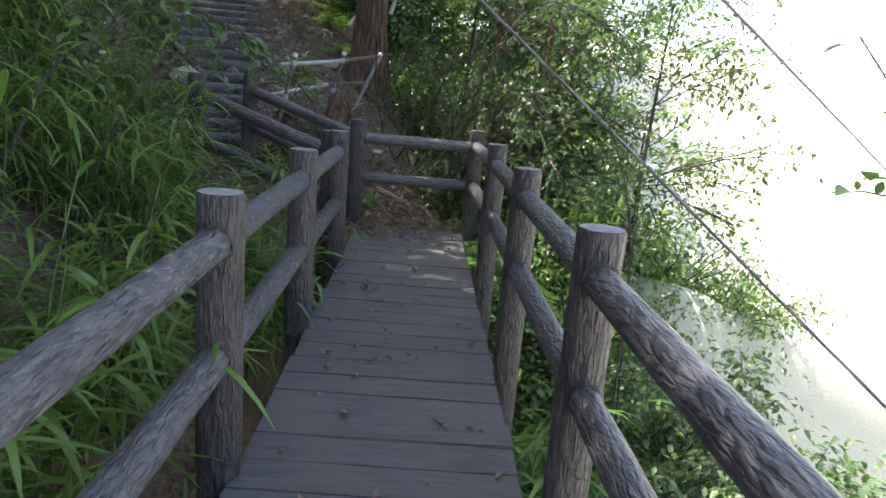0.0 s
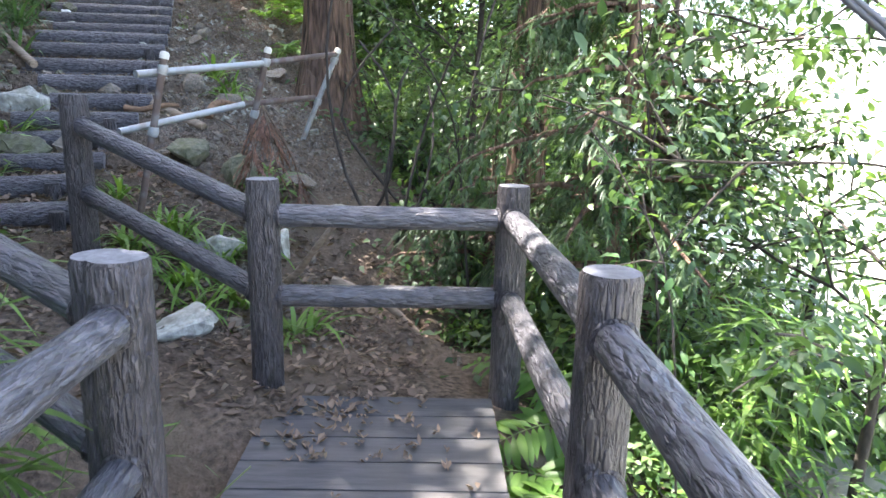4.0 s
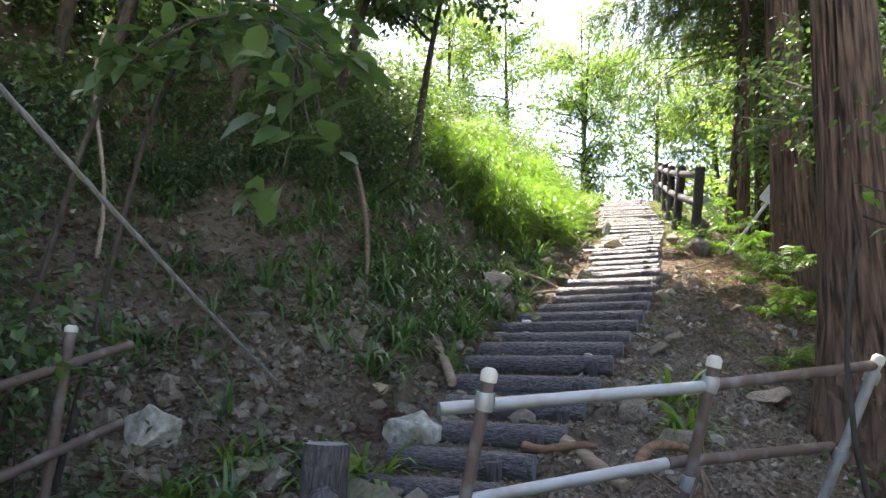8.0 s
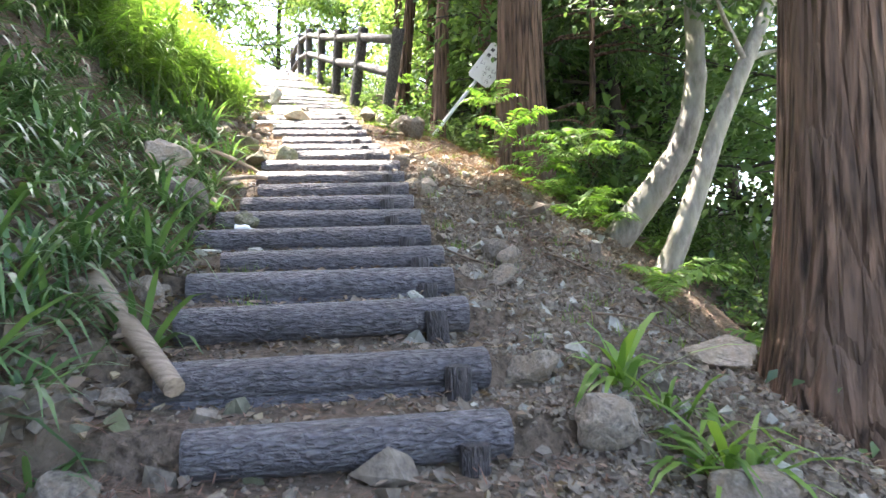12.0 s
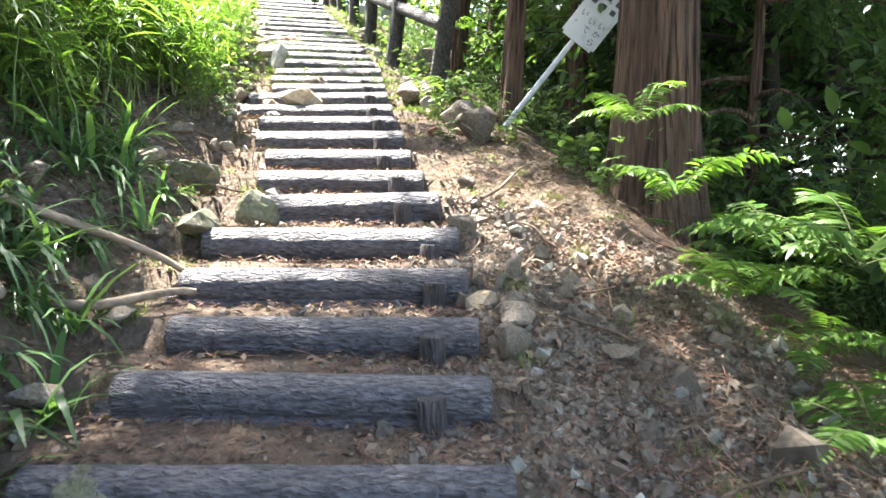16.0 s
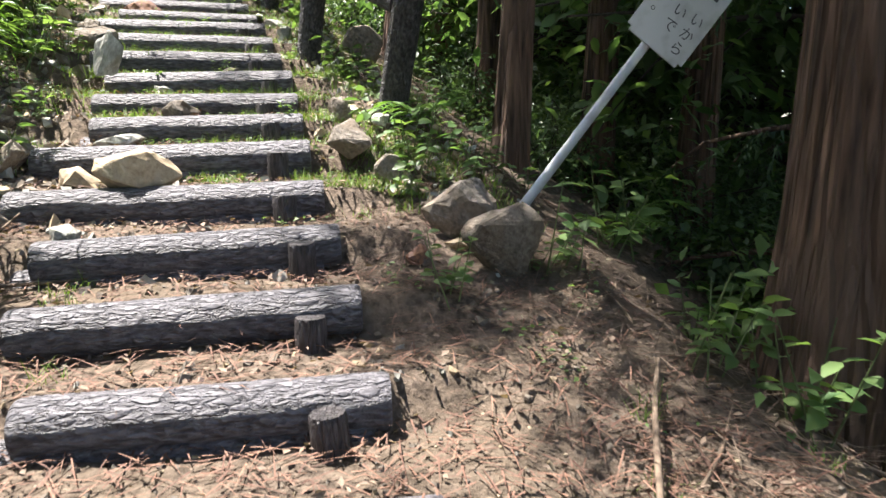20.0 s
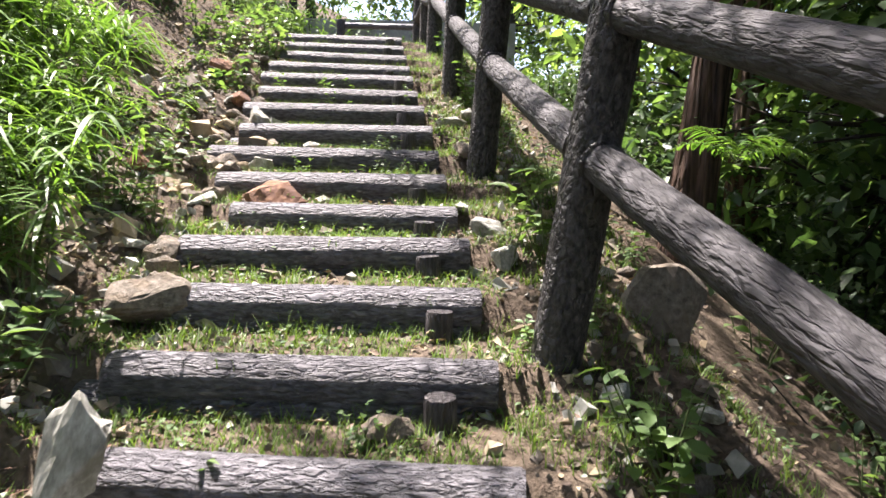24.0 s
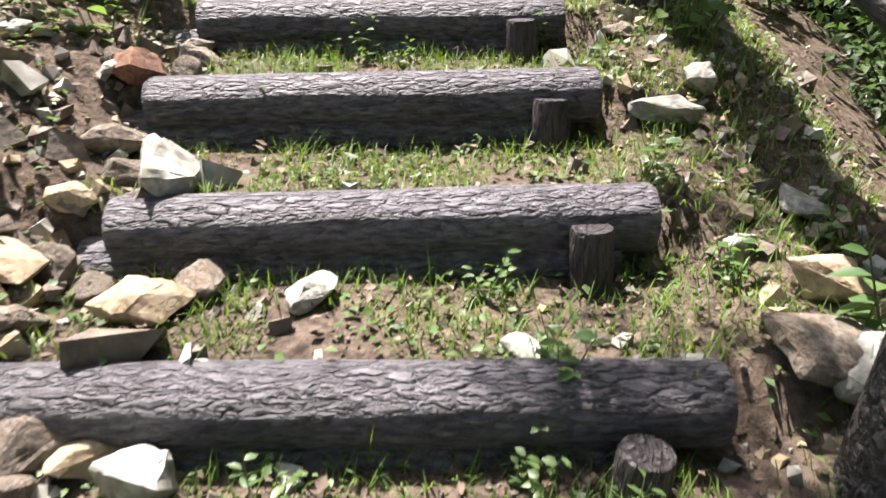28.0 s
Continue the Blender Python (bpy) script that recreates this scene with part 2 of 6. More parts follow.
M_LEAF_MID = leaf_material("half_lit_leaf", (0.05, 0.105, 0.04), (0.12, 0.2, 0.075), 0.5)
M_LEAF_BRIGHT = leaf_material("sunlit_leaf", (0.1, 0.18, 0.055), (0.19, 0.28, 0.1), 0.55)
M_STRAP = leaf_material("strap_leaf", (0.04, 0.095, 0.035), (0.095, 0.18, 0.06), 0.35, 0.35)
M_SASA = leaf_material("bamboo_grass_leaf", (0.06, 0.14, 0.022), (0.155, 0.265, 0.06), 0.43, 0.38)
M_GRASS = leaf_material("grass_blade", (0.06, 0.12, 0.02), (0.16, 0.24, 0.06), 0.35, 0.5)
M_CEDARLEAF = leaf_material("cedar_spray", (0.032, 0.07, 0.032), (0.075, 0.13, 0.05), 0.35, 0.5)
M_FERN = leaf_material("fern_leaf", (0.06, 0.14, 0.025), (0.13, 0.24, 0.05), 0.45, 0.45)
M_STEM = surface("green_stem", (0.06, 0.09, 0.03), (0.12, 0.15, 0.06), (1, 1, 1), 20, 5, 0.7, 0.2, 0.003)
M_STEEL = metal("galvanised_pipe", (0.3, 0.32, 0.33), 0.5, 0.45, (0.22, 0.2, 0.18))
M_RUST = metal("rusty_pipe", (0.095, 0.066, 0.055), 0.75, 0.2, (0.17, 0.16, 0.155))
M_CAP = metal("pale_cap", (0.46, 0.44, 0.38), 0.6, 0.0, (0.4, 0.38, 0.33))
M_CABLE = metal("cable", (0.1, 0.1, 0.105), 0.6, 0.3, (0.2, 0.2, 0.21))
M_WIRE = metal("wire_rope", (0.2, 0.21, 0.21), 0.55, 0.4, (0.28, 0.28, 0.27))
M_SIGN = metal("sign_plate", (0.6, 0.61, 0.6), 0.5, 0.0, (0.45, 0.46, 0.44))
M_POLE = metal("sign_pole", (0.5, 0.53, 0.55), 0.45, 0.2, (0.4, 0.4, 0.4))
M_INK = metal("sign_ink", (0.05, 0.05, 0.055), 0.7, 0.0, (0.09, 0.09, 0.09))
M_CONCRETE = surface("concrete", (0.2, 0.2, 0.19), (0.33, 0.33, 0.31), (1, 1, 1), 16, 2, 0.9, 0.4, 0.006, tint=(0.16, 0.16, 0.14))
M_ROTWOOD = surface("rotten_wood", (0.09, 0.055, 0.035), (0.25, 0.155, 0.095), (0.12, 1, 1), 40, 5, 0.9, 0.9, 0.01, tint=(0.17, 0.11, 0.07))
M_MOSS = surface("moss", (0.05, 0.055, 0.03), (0.11, 0.115, 0.06), (1, 1, 1), 50, 6, 0.95, 0.8, 0.006)

# ---- mesh tools ----
R = np.random.RandomState(7)


def unit(v):
    v = np.asarray(v, float)
    return v / (np.linalg.norm(v, axis=-1, keepdims=True) + 1e-9)


class Sheet:
    """Collects vertices and faces (quads or triangles) of one mesh."""

    def __init__(self):
        self.v, self.f, self.n, self.m = [], [], 0, []

    def add(self, verts, faces, mat=0):
        verts, faces = np.asarray(verts, float).reshape(-1, 3), np.asarray(faces, int)
        self.v.append(verts)
        self.f.append(faces + self.n)
        self.m.append(np.full(len(faces), mat))
        self.n += len(verts)
        return self

    def tube(self, path, radii, sides=10, knobs=0.0, caps=True, mat=0, cap_mat=None, dome=0.0):
        """A round limb along a path, with an uneven skin where knobs is above 0."""
        path, radii = np.asarray(path, float), np.asarray(radii, float) * np.ones(len(path))
        way = unit(np.gradient(path, axis=0))
        ref = np.array([0, 0, 1.0]) if abs(way[0][2]) < 0.9 else np.array([1.0, 0, 0])
        a = unit(np.cross(way, ref))
        b = np.cross(way, a)
        ang = np.linspace(0, 2 * np.pi, sides, endpoint=False)
        rr = radii[:, None] * (1 + knobs * R.uniform(-1, 1, (len(path), sides)))
        ring = path[:, None] + rr[..., None] * (np.cos(ang)[None, :, None] * a[:, None] + np.sin(ang)[None, :, None] * b[:, None])
        k = np.arange(sides)
        quads = np.concatenate([np.stack([i * sides + k, i * sides + (k + 1) % sides, (i + 1) * sides + (k + 1) % sides, (i + 1) * sides + k], 1) for i in range(len(path) - 1)])
        self.add(ring.reshape(-1, 3), quads, mat)
        if caps:
            for end, sign in ((0, -1), (len(path) - 1, 1)):
                c = path[end] + way[end] * sign * dome
                tri = np.stack([k, (k + 1) % sides, np.full(sides, sides)], 1)
                if sign < 0:
                    tri = tri[:, ::-1]
                tri = np.concatenate([tri, tri[:, 2:]], 1)
                self.add(np.concatenate([ring[end], c[None]]), tri, mat if cap_mat is None else cap_mat)
        return self

    def leaves(self, base, way, up, length, width, fold=0.25, droop=0.15, mat=0):
        """Ovate leaves: base, two sides, a midrib point and a tip each."""
        base, way = np.asarray(base, float), unit(way)
        side = unit(np.cross(way, up))
        nor = np.cross(side, way)
        n = len(base)
        L, W = (np.ones(n) * length)[:, None], (np.ones(n) * width)[:, None]
        mid = base + way * L * 0.45 - nor * L * droop * 0.1
        tip = base + way * L - nor * L * droop
        v = np.stack([base, mid + side * W / 2 + nor * W * fold, tip, mid - side * W / 2 + nor * W * fold, mid], 1)
        k = np.arange(n)[:, None] * 5
        f = np.concatenate([k + [0, 1, 4, 4], k + [4, 1, 2, 2], k + [4, 2, 3, 3], k + [0, 4, 3, 3]])
        return self.add(v.reshape(-1, 3), f, mat)

    def blades(self, base, way, up, length, width, fold=0.15, droop=0.2, mat=0):
        """Rounder leaves for plants seen close: eight points each."""
        base, way = np.asarray(base, float), unit(way)
        side = unit(np.cross(way, up))
        nor = np.cross(side, way)
        n = len(base)
        L, W = (np.ones(n) * length)[:, None], (np.ones(n) * width)[:, None]
        m1, m2 = base + way * L * 0.28 - nor * L * droop * 0.06, base + way * L * 0.62 - nor * L * droop * 0.35
        tip = base + way * L - nor * L * droop
        lift = nor * W * fold
        v = np.stack([base, m1 + side * W * 0.42 + lift, m1, m1 - side * W * 0.42 + lift, m2 + side * W * 0.45 + lift, m2, m2 - side * W * 0.45 + lift, tip], 1)
        k = np.arange(n)[:, None] * 8
        f = np.concatenate([k + [0, 1, 2, 2], k + [0, 2, 3, 3], k + [2, 1, 4, 5], k + [3, 2, 5, 6], k + [5, 4, 7, 7], k + [5, 7, 6, 6]])
        return self.add(v.reshape(-1, 3), f, mat)

    def straps(self, base, way, length, width, droop, parts=5, mat=0):
        """Long arching blades, tapering to a point."""
        base, way = np.asarray(base, float), unit(way)
        n = len(base)
        flat = unit(way * [1, 1, 0] + 1e-6)
        side = np.stack([-flat[:, 1], flat[:, 0], 0 * flat[:, 0]], 1)
        u = np.linspace(0, 1, parts)
        L = (np.ones(n) * length)[:, None, None]
        D = (np.ones(n) * droop)[:, None, None]
        mid = base[:, None] + way[:, None] * L * u[None, :, None] - np.array([0, 0, 1.0]) * L * D * (u**2)[None, :, None]
        w = (np.ones(n) * width)[:, None] * np.array([0.55, 1, 0.95, 0.65, 0.06, 0.03, 0.02])[None, :parts] if parts == 5 else (np.ones(n) * width)[:, None] * (1.02 - u)[None]
        v = np.stack([mid - side[:, None] * w[..., None] / 2, mid + side[:, None] * w[..., None] / 2], 2)
        q = np.array([[2 * i, 2 * i + 1, 2 * i + 3, 2 * i + 2] for i in range(parts - 1)])
        f = (np.arange(n)[:, None, None] * 2 * parts + q).reshape(-1, 4)
        return self.add(v.reshape(-1, 3), f, mat)

    def mesh(self, name, *mats, smooth=True):
        v, f, m = np.concatenate(self.v), np.concatenate(self.f), np.concatenate(self.m)
        tri = f[:, 2] == f[:, 3]
        sizes = np.where(tri, 3, 4)
        starts = np.concatenate([[0], np.cumsum(sizes)[:-1]])
        keep = np.ones(f.shape, bool)
        keep[tri, 3] = False
        loops = f[keep]
        me = bpy.data.meshes.new(name)
        me.vertices.add(len(v))
        me.vertices.foreach_set("co", v.astype(np.float32).ravel())
        me.loops.add(len(loops))
        me.loops.foreach_set("vertex_index", loops.astype(np.int32))
        me.polygons.add(len(f))
        me.polygons.foreach_set("loop_start", starts.astype(np.int32))
        me.polygons.foreach_set("loop_total", sizes.astype(np.int32))
        me.polygons.foreach_set("material_index", m.astype(np.int32))
        me.polygons.foreach_set("use_smooth", np.full(len(f), smooth))
        for mat in mats:
            me.materials.append(mat)
        me.update(calc_edges=True)
        return me


def part(name, me, parent=None, at=None, label=""):
    """One mesh as an object of its own, under a thing where parent is given."""
    ob = new(name, me)
    if parent is not None:
        ob.parent = parent
    if at is not None:
        ob.matrix_basis = at
    return tagged(ob, label=label) if label else ob


def thing(name, at, label, category, group="", kind=""):
    ob = new(name)
    ob.matrix_basis = at
    ob.empty_display_size = 0.1
    return tagged(ob, label, category, group, kind)


def span(a, b):
    """The pose whose x axis runs from a to b, at a."""
    a, b = Vector(a), Vector(b)
    x = (b - a).normalized()
    up = Vector((0, 0, 1)) if abs(x.z) < 0.95 else Vector((0, 1, 0))
    y = up.cross(x).normalized()
    z = x.cross(y)
    m = Matrix((x, y, z)).transposed().to_4x4()
    m.translation = a
    return m


# ---- the lie of the land ----
# Middle line of the way, from the end of the bridge to the top: x, y, z.
WAY = np.array([(0.7, 4.2, 0.0), (-0.1, 4.7, 0.1), (-1.1, 5.1, 0.28), (-1.75, 5.75, 0.46), (-2.2, 6.6, 0.82), (-2.25, 7.6, 1.22), (-2.35, 8.5, 1.6), (-2.8, 9.6, 2.04),
                (-3.25, 10.9, 2.5), (-3.65, 12.3, 3.08), (-4.1, 13.7, 3.66), (-4.6, 15.0, 4.18), (-5.15, 16.3, 4.7), (-5.7, 17.5, 5.2), (-6.35, 18.8, 5.7), (-7.0, 19.9, 6.14), (-8.3, 22.6, 7.25), (-9.4, 25.0, 7.5), (-12.0, 31.0, 8.3)])
# Distance along y of each step's log, from the foot up.
LOG_Y = [5.9, 6.28, 6.62, 6.98, 7.36, 7.74, 8.12, 8.53, 8.94, 9.38, 9.8, 10.14, 10.6, 11.04, 11.43, 11.78, 12.17, 12.57, 12.98, 13.36, 13.75, 14.14, 14.53, 14.9, 15.32, 15.7, 16.05, 16.44, 16.88, 17.28, 17.65, 18.0, 18.38, 18.8, 19.24, 19.72, 20.16, 20.6, 21.04, 21.48, 21.92, 22.36]
TURN_Y, TURN = [5.5, 7.3, 7.8, 8.5, 9.4, 9.9, 10.6, 11.3, 12.5, 13.3, 14.4, 15.2, 15.7, 16.3, 16.8, 17.3, 18.3, 19.2, 23.0], [14, 15, 18, 20, 20, 17, 12, 9, 14, 12, 17, 13, 16, 14, 22, 25, 24, 27, 25]
SEG = np.diff(WAY, axis=0)
LOG_END_Y = list(LOG_Y)
RIGHT_X = np.interp(LOG_END_Y, [5.9, 6.6, 7.36, 8.12, 9.0, 10.15, 11.43, 12.6, 13.75, 15.3, 16.44, 17.65, 18.4, 19.3, 20.2, 22.4], [-1.35, -1.7, -1.72, -1.74, -1.95, -2.27, -2.66, -3.0, -3.55, -4.17, -4.58, -5.15, -5.55, -6.0, -6.5, -7.65])
for _ in range(8):
    LOG_Y = [float(v - np.tan(np.radians(np.interp(m, TURN_Y, TURN))) * (rx - np.interp(m, WAY[:, 1], WAY[:, 0]))) for v, rx, m in zip(LOG_END_Y, RIGHT_X, LOG_Y)]
LOG_Z = np.interp(LOG_END_Y, WAY[:, 1], WAY[:, 2]) + np.interp(LOG_END_Y, [8.0, 10.0, 16.0, 17.0, 19.5, 22.4], [0.02, 0.01, 0.01, 0.0, 0.02, 0.1])
RISE_Y = np.concatenate([WAY[:4, 1] - 0.4, LOG_Y, WAY[-2:, 1]])
RISE_Z = np.concatenate([WAY[:4, 2] - 0.05, LOG_Z, WAY[-2:, 2] + 0.1])


def smooth_step(a, b, x):
    t = np.clip((x - a) / (b - a), 0, 1)
    return t * t * (3 - 2 * t)


def lumps(x, y, size, seed):
    """A cheap smooth unevenness between -1 and 1."""
    a, b = x / size, y / size
    s = seed * 1.7
    return (np.sin(a * 1.3 + 2.1 * b + s) + np.sin(2.3 * a - 1.1 * b + 2 * s) + np.sin(-1.9 * a - 2.7 * b + 3 * s) + 0.5 * np.sin(4.1 * a + 3.3 * b + s)) / 3.5


def land(x, y, steps=True):
    """Height of the ground at x, y."""
    x, y = np.asarray(x, float), np.asarray(y, float)
    best = np.full(x.shape, 1e9)
    d, zc, yc = np.zeros(x.shape), np.zeros(x.shape), np.zeros(x.shape)
    for i, (p, s) in enumerate(zip(WAY[:-1], SEG)):
        l2 = s[0] ** 2 + s[1] ** 2
        u = ((x - p[0]) * s[0] + (y - p[1]) * s[1]) / l2
        u = np.clip(u, 0 if i else -9, 1 if i < len(SEG) - 1 else 9)
        px, py = p[0] + u * s[0], p[1] + u * s[1]
        off = np.hypot(x - px, y - py)
        side = np.sign((x - p[0]) * s[1] - (y - p[1]) * s[0])
        near = off < best
        best = np.where(near, off, best)
        d = np.where(near, off * side, d)
        zc = np.where(near, p[2] + np.clip(u, -1, 3) * s[2], zc)
        yc = np.where(near, py, yc)
    up = smooth_step(5.3, 6.1, y)
    xm = np.interp(y, WAY[:, 1], WAY[:, 0])
    ye = y
    for _ in range(6):
        ye = y - np.tan(np.radians(np.interp(ye, TURN_Y, TURN))) * np.clip(x - np.interp(ye, WAY[:, 1], WAY[:, 0]), -1.2, 1.2)
    d = d * (1 - up) + (x - xm) * 0.94 * up
    yc = yc * (1 - up) + ye * up
    zc = zc * (1 - up) + np.interp(ye, RISE_Y, RISE_Z) * up
    if steps:
        yc = yc - 0.03
        k = np.clip(np.searchsorted(LOG_Y, yc) - 1, 0, len(LOG_Y) - 2)
        ya, yb, za, zb = np.array(LOG_Y)[k], np.array(LOG_Y)[k + 1], LOG_Z[k], LOG_Z[k + 1]
        f = (yc - ya) / (yb - ya)
        tread = za - 0.04 + 0.03 * f + (zb - za - 0.03) * smooth_step(0.9, 1.0, f)
        on = np.where(d > 0, smooth_step(0.95, 0.62, d), smooth_step(1.25, 0.8, -d)) * smooth_step(5.75, 5.95, yc) * smooth_step(22.6, 22.2, yc)
        zc = zc * (1 - on) + tread * on - 0.06 * (1 - on)
    high = smooth_step(13.0, 15.5, yc)
    left = np.maximum(-d - 0.8, 0)
    bank = (1 - high) * (0.7 * np.minimum(left, 1.2) + 1.15 * np.clip(left - 1.2, 0, 4) + 0.75 * np.maximum(left - 5.2, 0)) + high * (0.3 * np.minimum(left, 0.8) + 0.85 * np.clip(left - 0.8, 0, 5) + 0.45 * np.maximum(left - 5.8, 0))
    right = np.maximum(d - 0.7, 0)
    edge = 1.0 - 0.35 * high
    fall = 0.16 * np.minimum(right, edge) + 0.62 * np.clip(right - edge, 0, 6) + 0.02 * np.maximum(right - edge - 6, 0)
    z = zc + bank - fall
    low = y - 4.1
    gully = np.where(x < 0.1, -0.75 + 0.95 * np.clip(0.1 - x, 0, 7) + 0.6 * np.maximum(-6.9 - x, 0), np.where(x > 1.0, -0.85 - 1.0 * np.clip(x - 1.0, 0, 5) - 0.02 * np.maximum(x - 6, 0), -0.8))
    gully = gully - 0.15 + 0.04 * np.minimum(low, 0)
    w = smooth_step(-0.9, 0.35, low - 0.35 * np.clip(-x, 0, 2))
    z = z * w + gully * (1 - w)
    z += smooth_step(28, 60, np.hypot(x + 3, y - 9)) * 0.0
    rough = smooth_step(0.7, 1.1, np.abs(d)) * 0.8 + 0.2
    z += rough * (0.05 * lumps(x, y, 0.35, 1) + 0.022 * lumps(x, y, 0.13, 2)) + smooth_step(1.2, 4, np.abs(d)) * (0.14 * lumps(x, y, 1.1, 3) + 0.25 * lumps(x, y, 3.7, 4))
    return z


def ground_at(x, y):
    return float(land(np.array([x]), np.array([y]))[0])


def axis_lines(lo, hi, step, far):
    mid = np.arange(lo, hi, step)
    grow = step * np.cumsum(1.28 ** np.arange(1, 40))
    grow = grow[grow < far]
    return np.concatenate([(lo - grow)[::-1], mid, mid[-1] + grow])


gx, gy = axis_lines(-9.5, 4.0, 0.065, 420), axis_lines(-3.5, 25.0, 0.065, 420)
GX, GY = np.meshgrid(gx, gy)
GZ = land(GX, GY)
ground_sheet = Sheet()
nx, ny = len(gx), len(gy)
idx = np.arange(nx * ny).reshape(ny, nx)
ground_sheet.add(np.stack([GX, GY, GZ], -1), np.stack([idx[:-1, :-1], idx[:-1, 1:], idx[1:, 1:], idx[1:, :-1]], -1).reshape(-1, 4))
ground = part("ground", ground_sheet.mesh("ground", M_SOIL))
tagged(ground, "bare brown earth of a wooded slope, strewn with needles", "ground", kind="structure")

# ---- cast-concrete logs, posts and rails ----


def log_mesh(name, length, r, seed, mat=None, axis_z=False, rings=44, sides=30, end_mat=None):
    """A cast log: round, with lengthwise bark ridges pressed into it and a plain cut end."""
    rs = np.random.RandomState(seed)
    u = np.linspace(0, 1, rings)
    ang = np.linspace(0, 2 * np.pi, sides, endpoint=False)
    ridge = np.zeros((rings, sides))
    for _ in range(9):
        k, ph, tw = rs.randint(6, 12), rs.uniform(0, 6.3), rs.uniform(-3, 3)
        ridge += rs.uniform(0.004, 0.011) * np.sin(k * ang[None] + ph + tw * np.sin(u[:, None] * length * rs.uniform(4, 11)))
    ridge += rs.uniform(-0.02, 0.02, (rings, sides)) * 0.35
    rad = r * (1 + ridge)
    rad[0], rad[-1] = r * 0.93, r * 0.93
    us = u * length
    us[1], us[-2] = 0.012, length - 0.012
    x = np.repeat(us[:, None], sides, 1)
    a, b = rad * np.cos(ang), rad * np.sin(ang)
    v = np.stack([a, b, x] if axis_z else [x, a, b], -1)
    k = np.arange(sides)
    s = Sheet()
    q = np.concatenate([np.stack([i * sides + k, i * sides + (k + 1) % sides, (i + 1) * sides + (k + 1) % sides, (i + 1) * sides + k], 1) for i in range(rings - 1)])
    s.add(v.reshape(-1, 3), q, 0)
    for end in (0, rings - 1):
        c = v[end].mean(0)
        t = np.stack([k, (k + 1) % sides, np.full(sides, sides), np.full(sides, sides)], 1)
        s.add(np.concatenate([v[end], c[None]]), t if end else t[:, [1, 0, 2, 3]], 1)
    return s.mesh(name, mat or M_LOG, end_mat or M_CUT)


def collar_mesh(name, r):
    s = Sheet()
    ang = np.linspace(0, 2 * np.pi, 15)
    s.tube(np.stack([0 * ang, r * 1.03 * np.cos(ang), r * 1.03 * np.sin(ang)], 1), 0.011, 6, caps=False)
    return s.mesh(name, M_POST)


POST_MESHES = {}


def cast_post(name, base, top, r=0.082, mat=None):
    """A cast post standing in the ground; base and top are the middle of its ends."""
    length = (Vector(top) - Vector(base)).length
    key = (round(length, 2), r, mat)
    if key not in POST_MESHES:
        POST_MESHES[key] = log_mesh("post", length, r, 11 + len(POST_MESHES), mat, True, 30, 28)
    up = (Vector(top) - Vector(base)).normalized()
    x = Vector((1, 0, 0)) - up * up.x
    x.normalize()
    m = Matrix((x, up.cross(x), up)).transposed().to_4x4()
    m.translation = base
    return m, POST_MESHES[key]


def railing(name, posts, heights, label, group, post_r=0.082, rail_r=0.057, post_mat=None, rail_mat=None, last_post=True):
    """A run of posts with round rails between them. posts: list of (base point, top point)."""
    holder = thing(name, pose(*posts[0][0]), label, "railing", group)
    back = holder.matrix_basis.inverted()
    for base, high in posts if last_post else posts[:-1]:
        m, me = cast_post("post", base, high, post_r, post_mat or M_POST)
        part("post", me, holder, back @ m)
    for n, ((b0, t0), (b1, t1)) in enumerate(zip(posts, posts[1:])):
        for h in heights:
            a = Vector(b0).lerp(Vector(t0), h)
            b = Vector(b1).lerp(Vector(t1), h)
            length = (b - a).length
            rail = part("rail", log_mesh("rail", length, rail_r, 40 + n, rail_mat or M_RAIL, False, 34, 24), holder, back @ span(a, b))
            for far in (0, length):
                ring = part("collar", collar_mesh("collar", rail_r), rail, pose(post_r * 0.93 if far == 0 else length - post_r * 0.93, 0, 0))
    return holder


def post_at(x, y, z_top, sink=0.5, lean=(0, 0)):
    return ((x - lean[0], y - lean[1], z_top - 1.08 - sink), (x, y, z_top))


def long_post(x, y, z_top, length):
    return ((x, y, z_top - length), (x, y, z_top))


# The bridge: each railing's posts from near to far.
RH = lambda z, length, top: (length - (top - z)) / length
PL = 1.75
railing("bridge_railing", [long_post(1.37, y, 1.08, PL) for y in (-3.5, -1.87, -0.22, 1.47, 3.13)] + [long_post(1.33, 4.82, 1.08, PL)], [RH(0.91, PL, 1.08), RH(0.485, PL, 1.08)], "dark grey cast-concrete log railing along the footbridge", "bridge railings", last_post=False)
railing("bridge_railing", [long_post(0.07, y, 1.08, PL) for y in (-3.4, -1.75, -0.1, 1.52, 3.18)], [RH(0.91, PL, 1.08), RH(0.485, PL, 1.08)], "dark grey cast-concrete log railing along the footbridge", "bridge railings")
railing("landing_railing", [long_post(1.33, 4.82, 1.08, 1.6), long_post(0.08, 4.75, 1.095, 1.6), long_post(-1.3, 5.75, 1.46, 1.6)], [RH(0.9, 1.6, 1.08), RH(0.485, 1.6, 1.08)], "dark grey cast-concrete log railing at the bridge end", "bridge railings")
railing("landing_railing", [long_post(0.0, 3.24, 1.07, 1.6), long_post(-1.34, 3.98, 1.435, 1.6)], [RH(0.9, 1.6, 1.08), RH(0.485, 1.6, 1.08)], "dark grey cast-concrete log railing at the bridge end", "bridge railings")

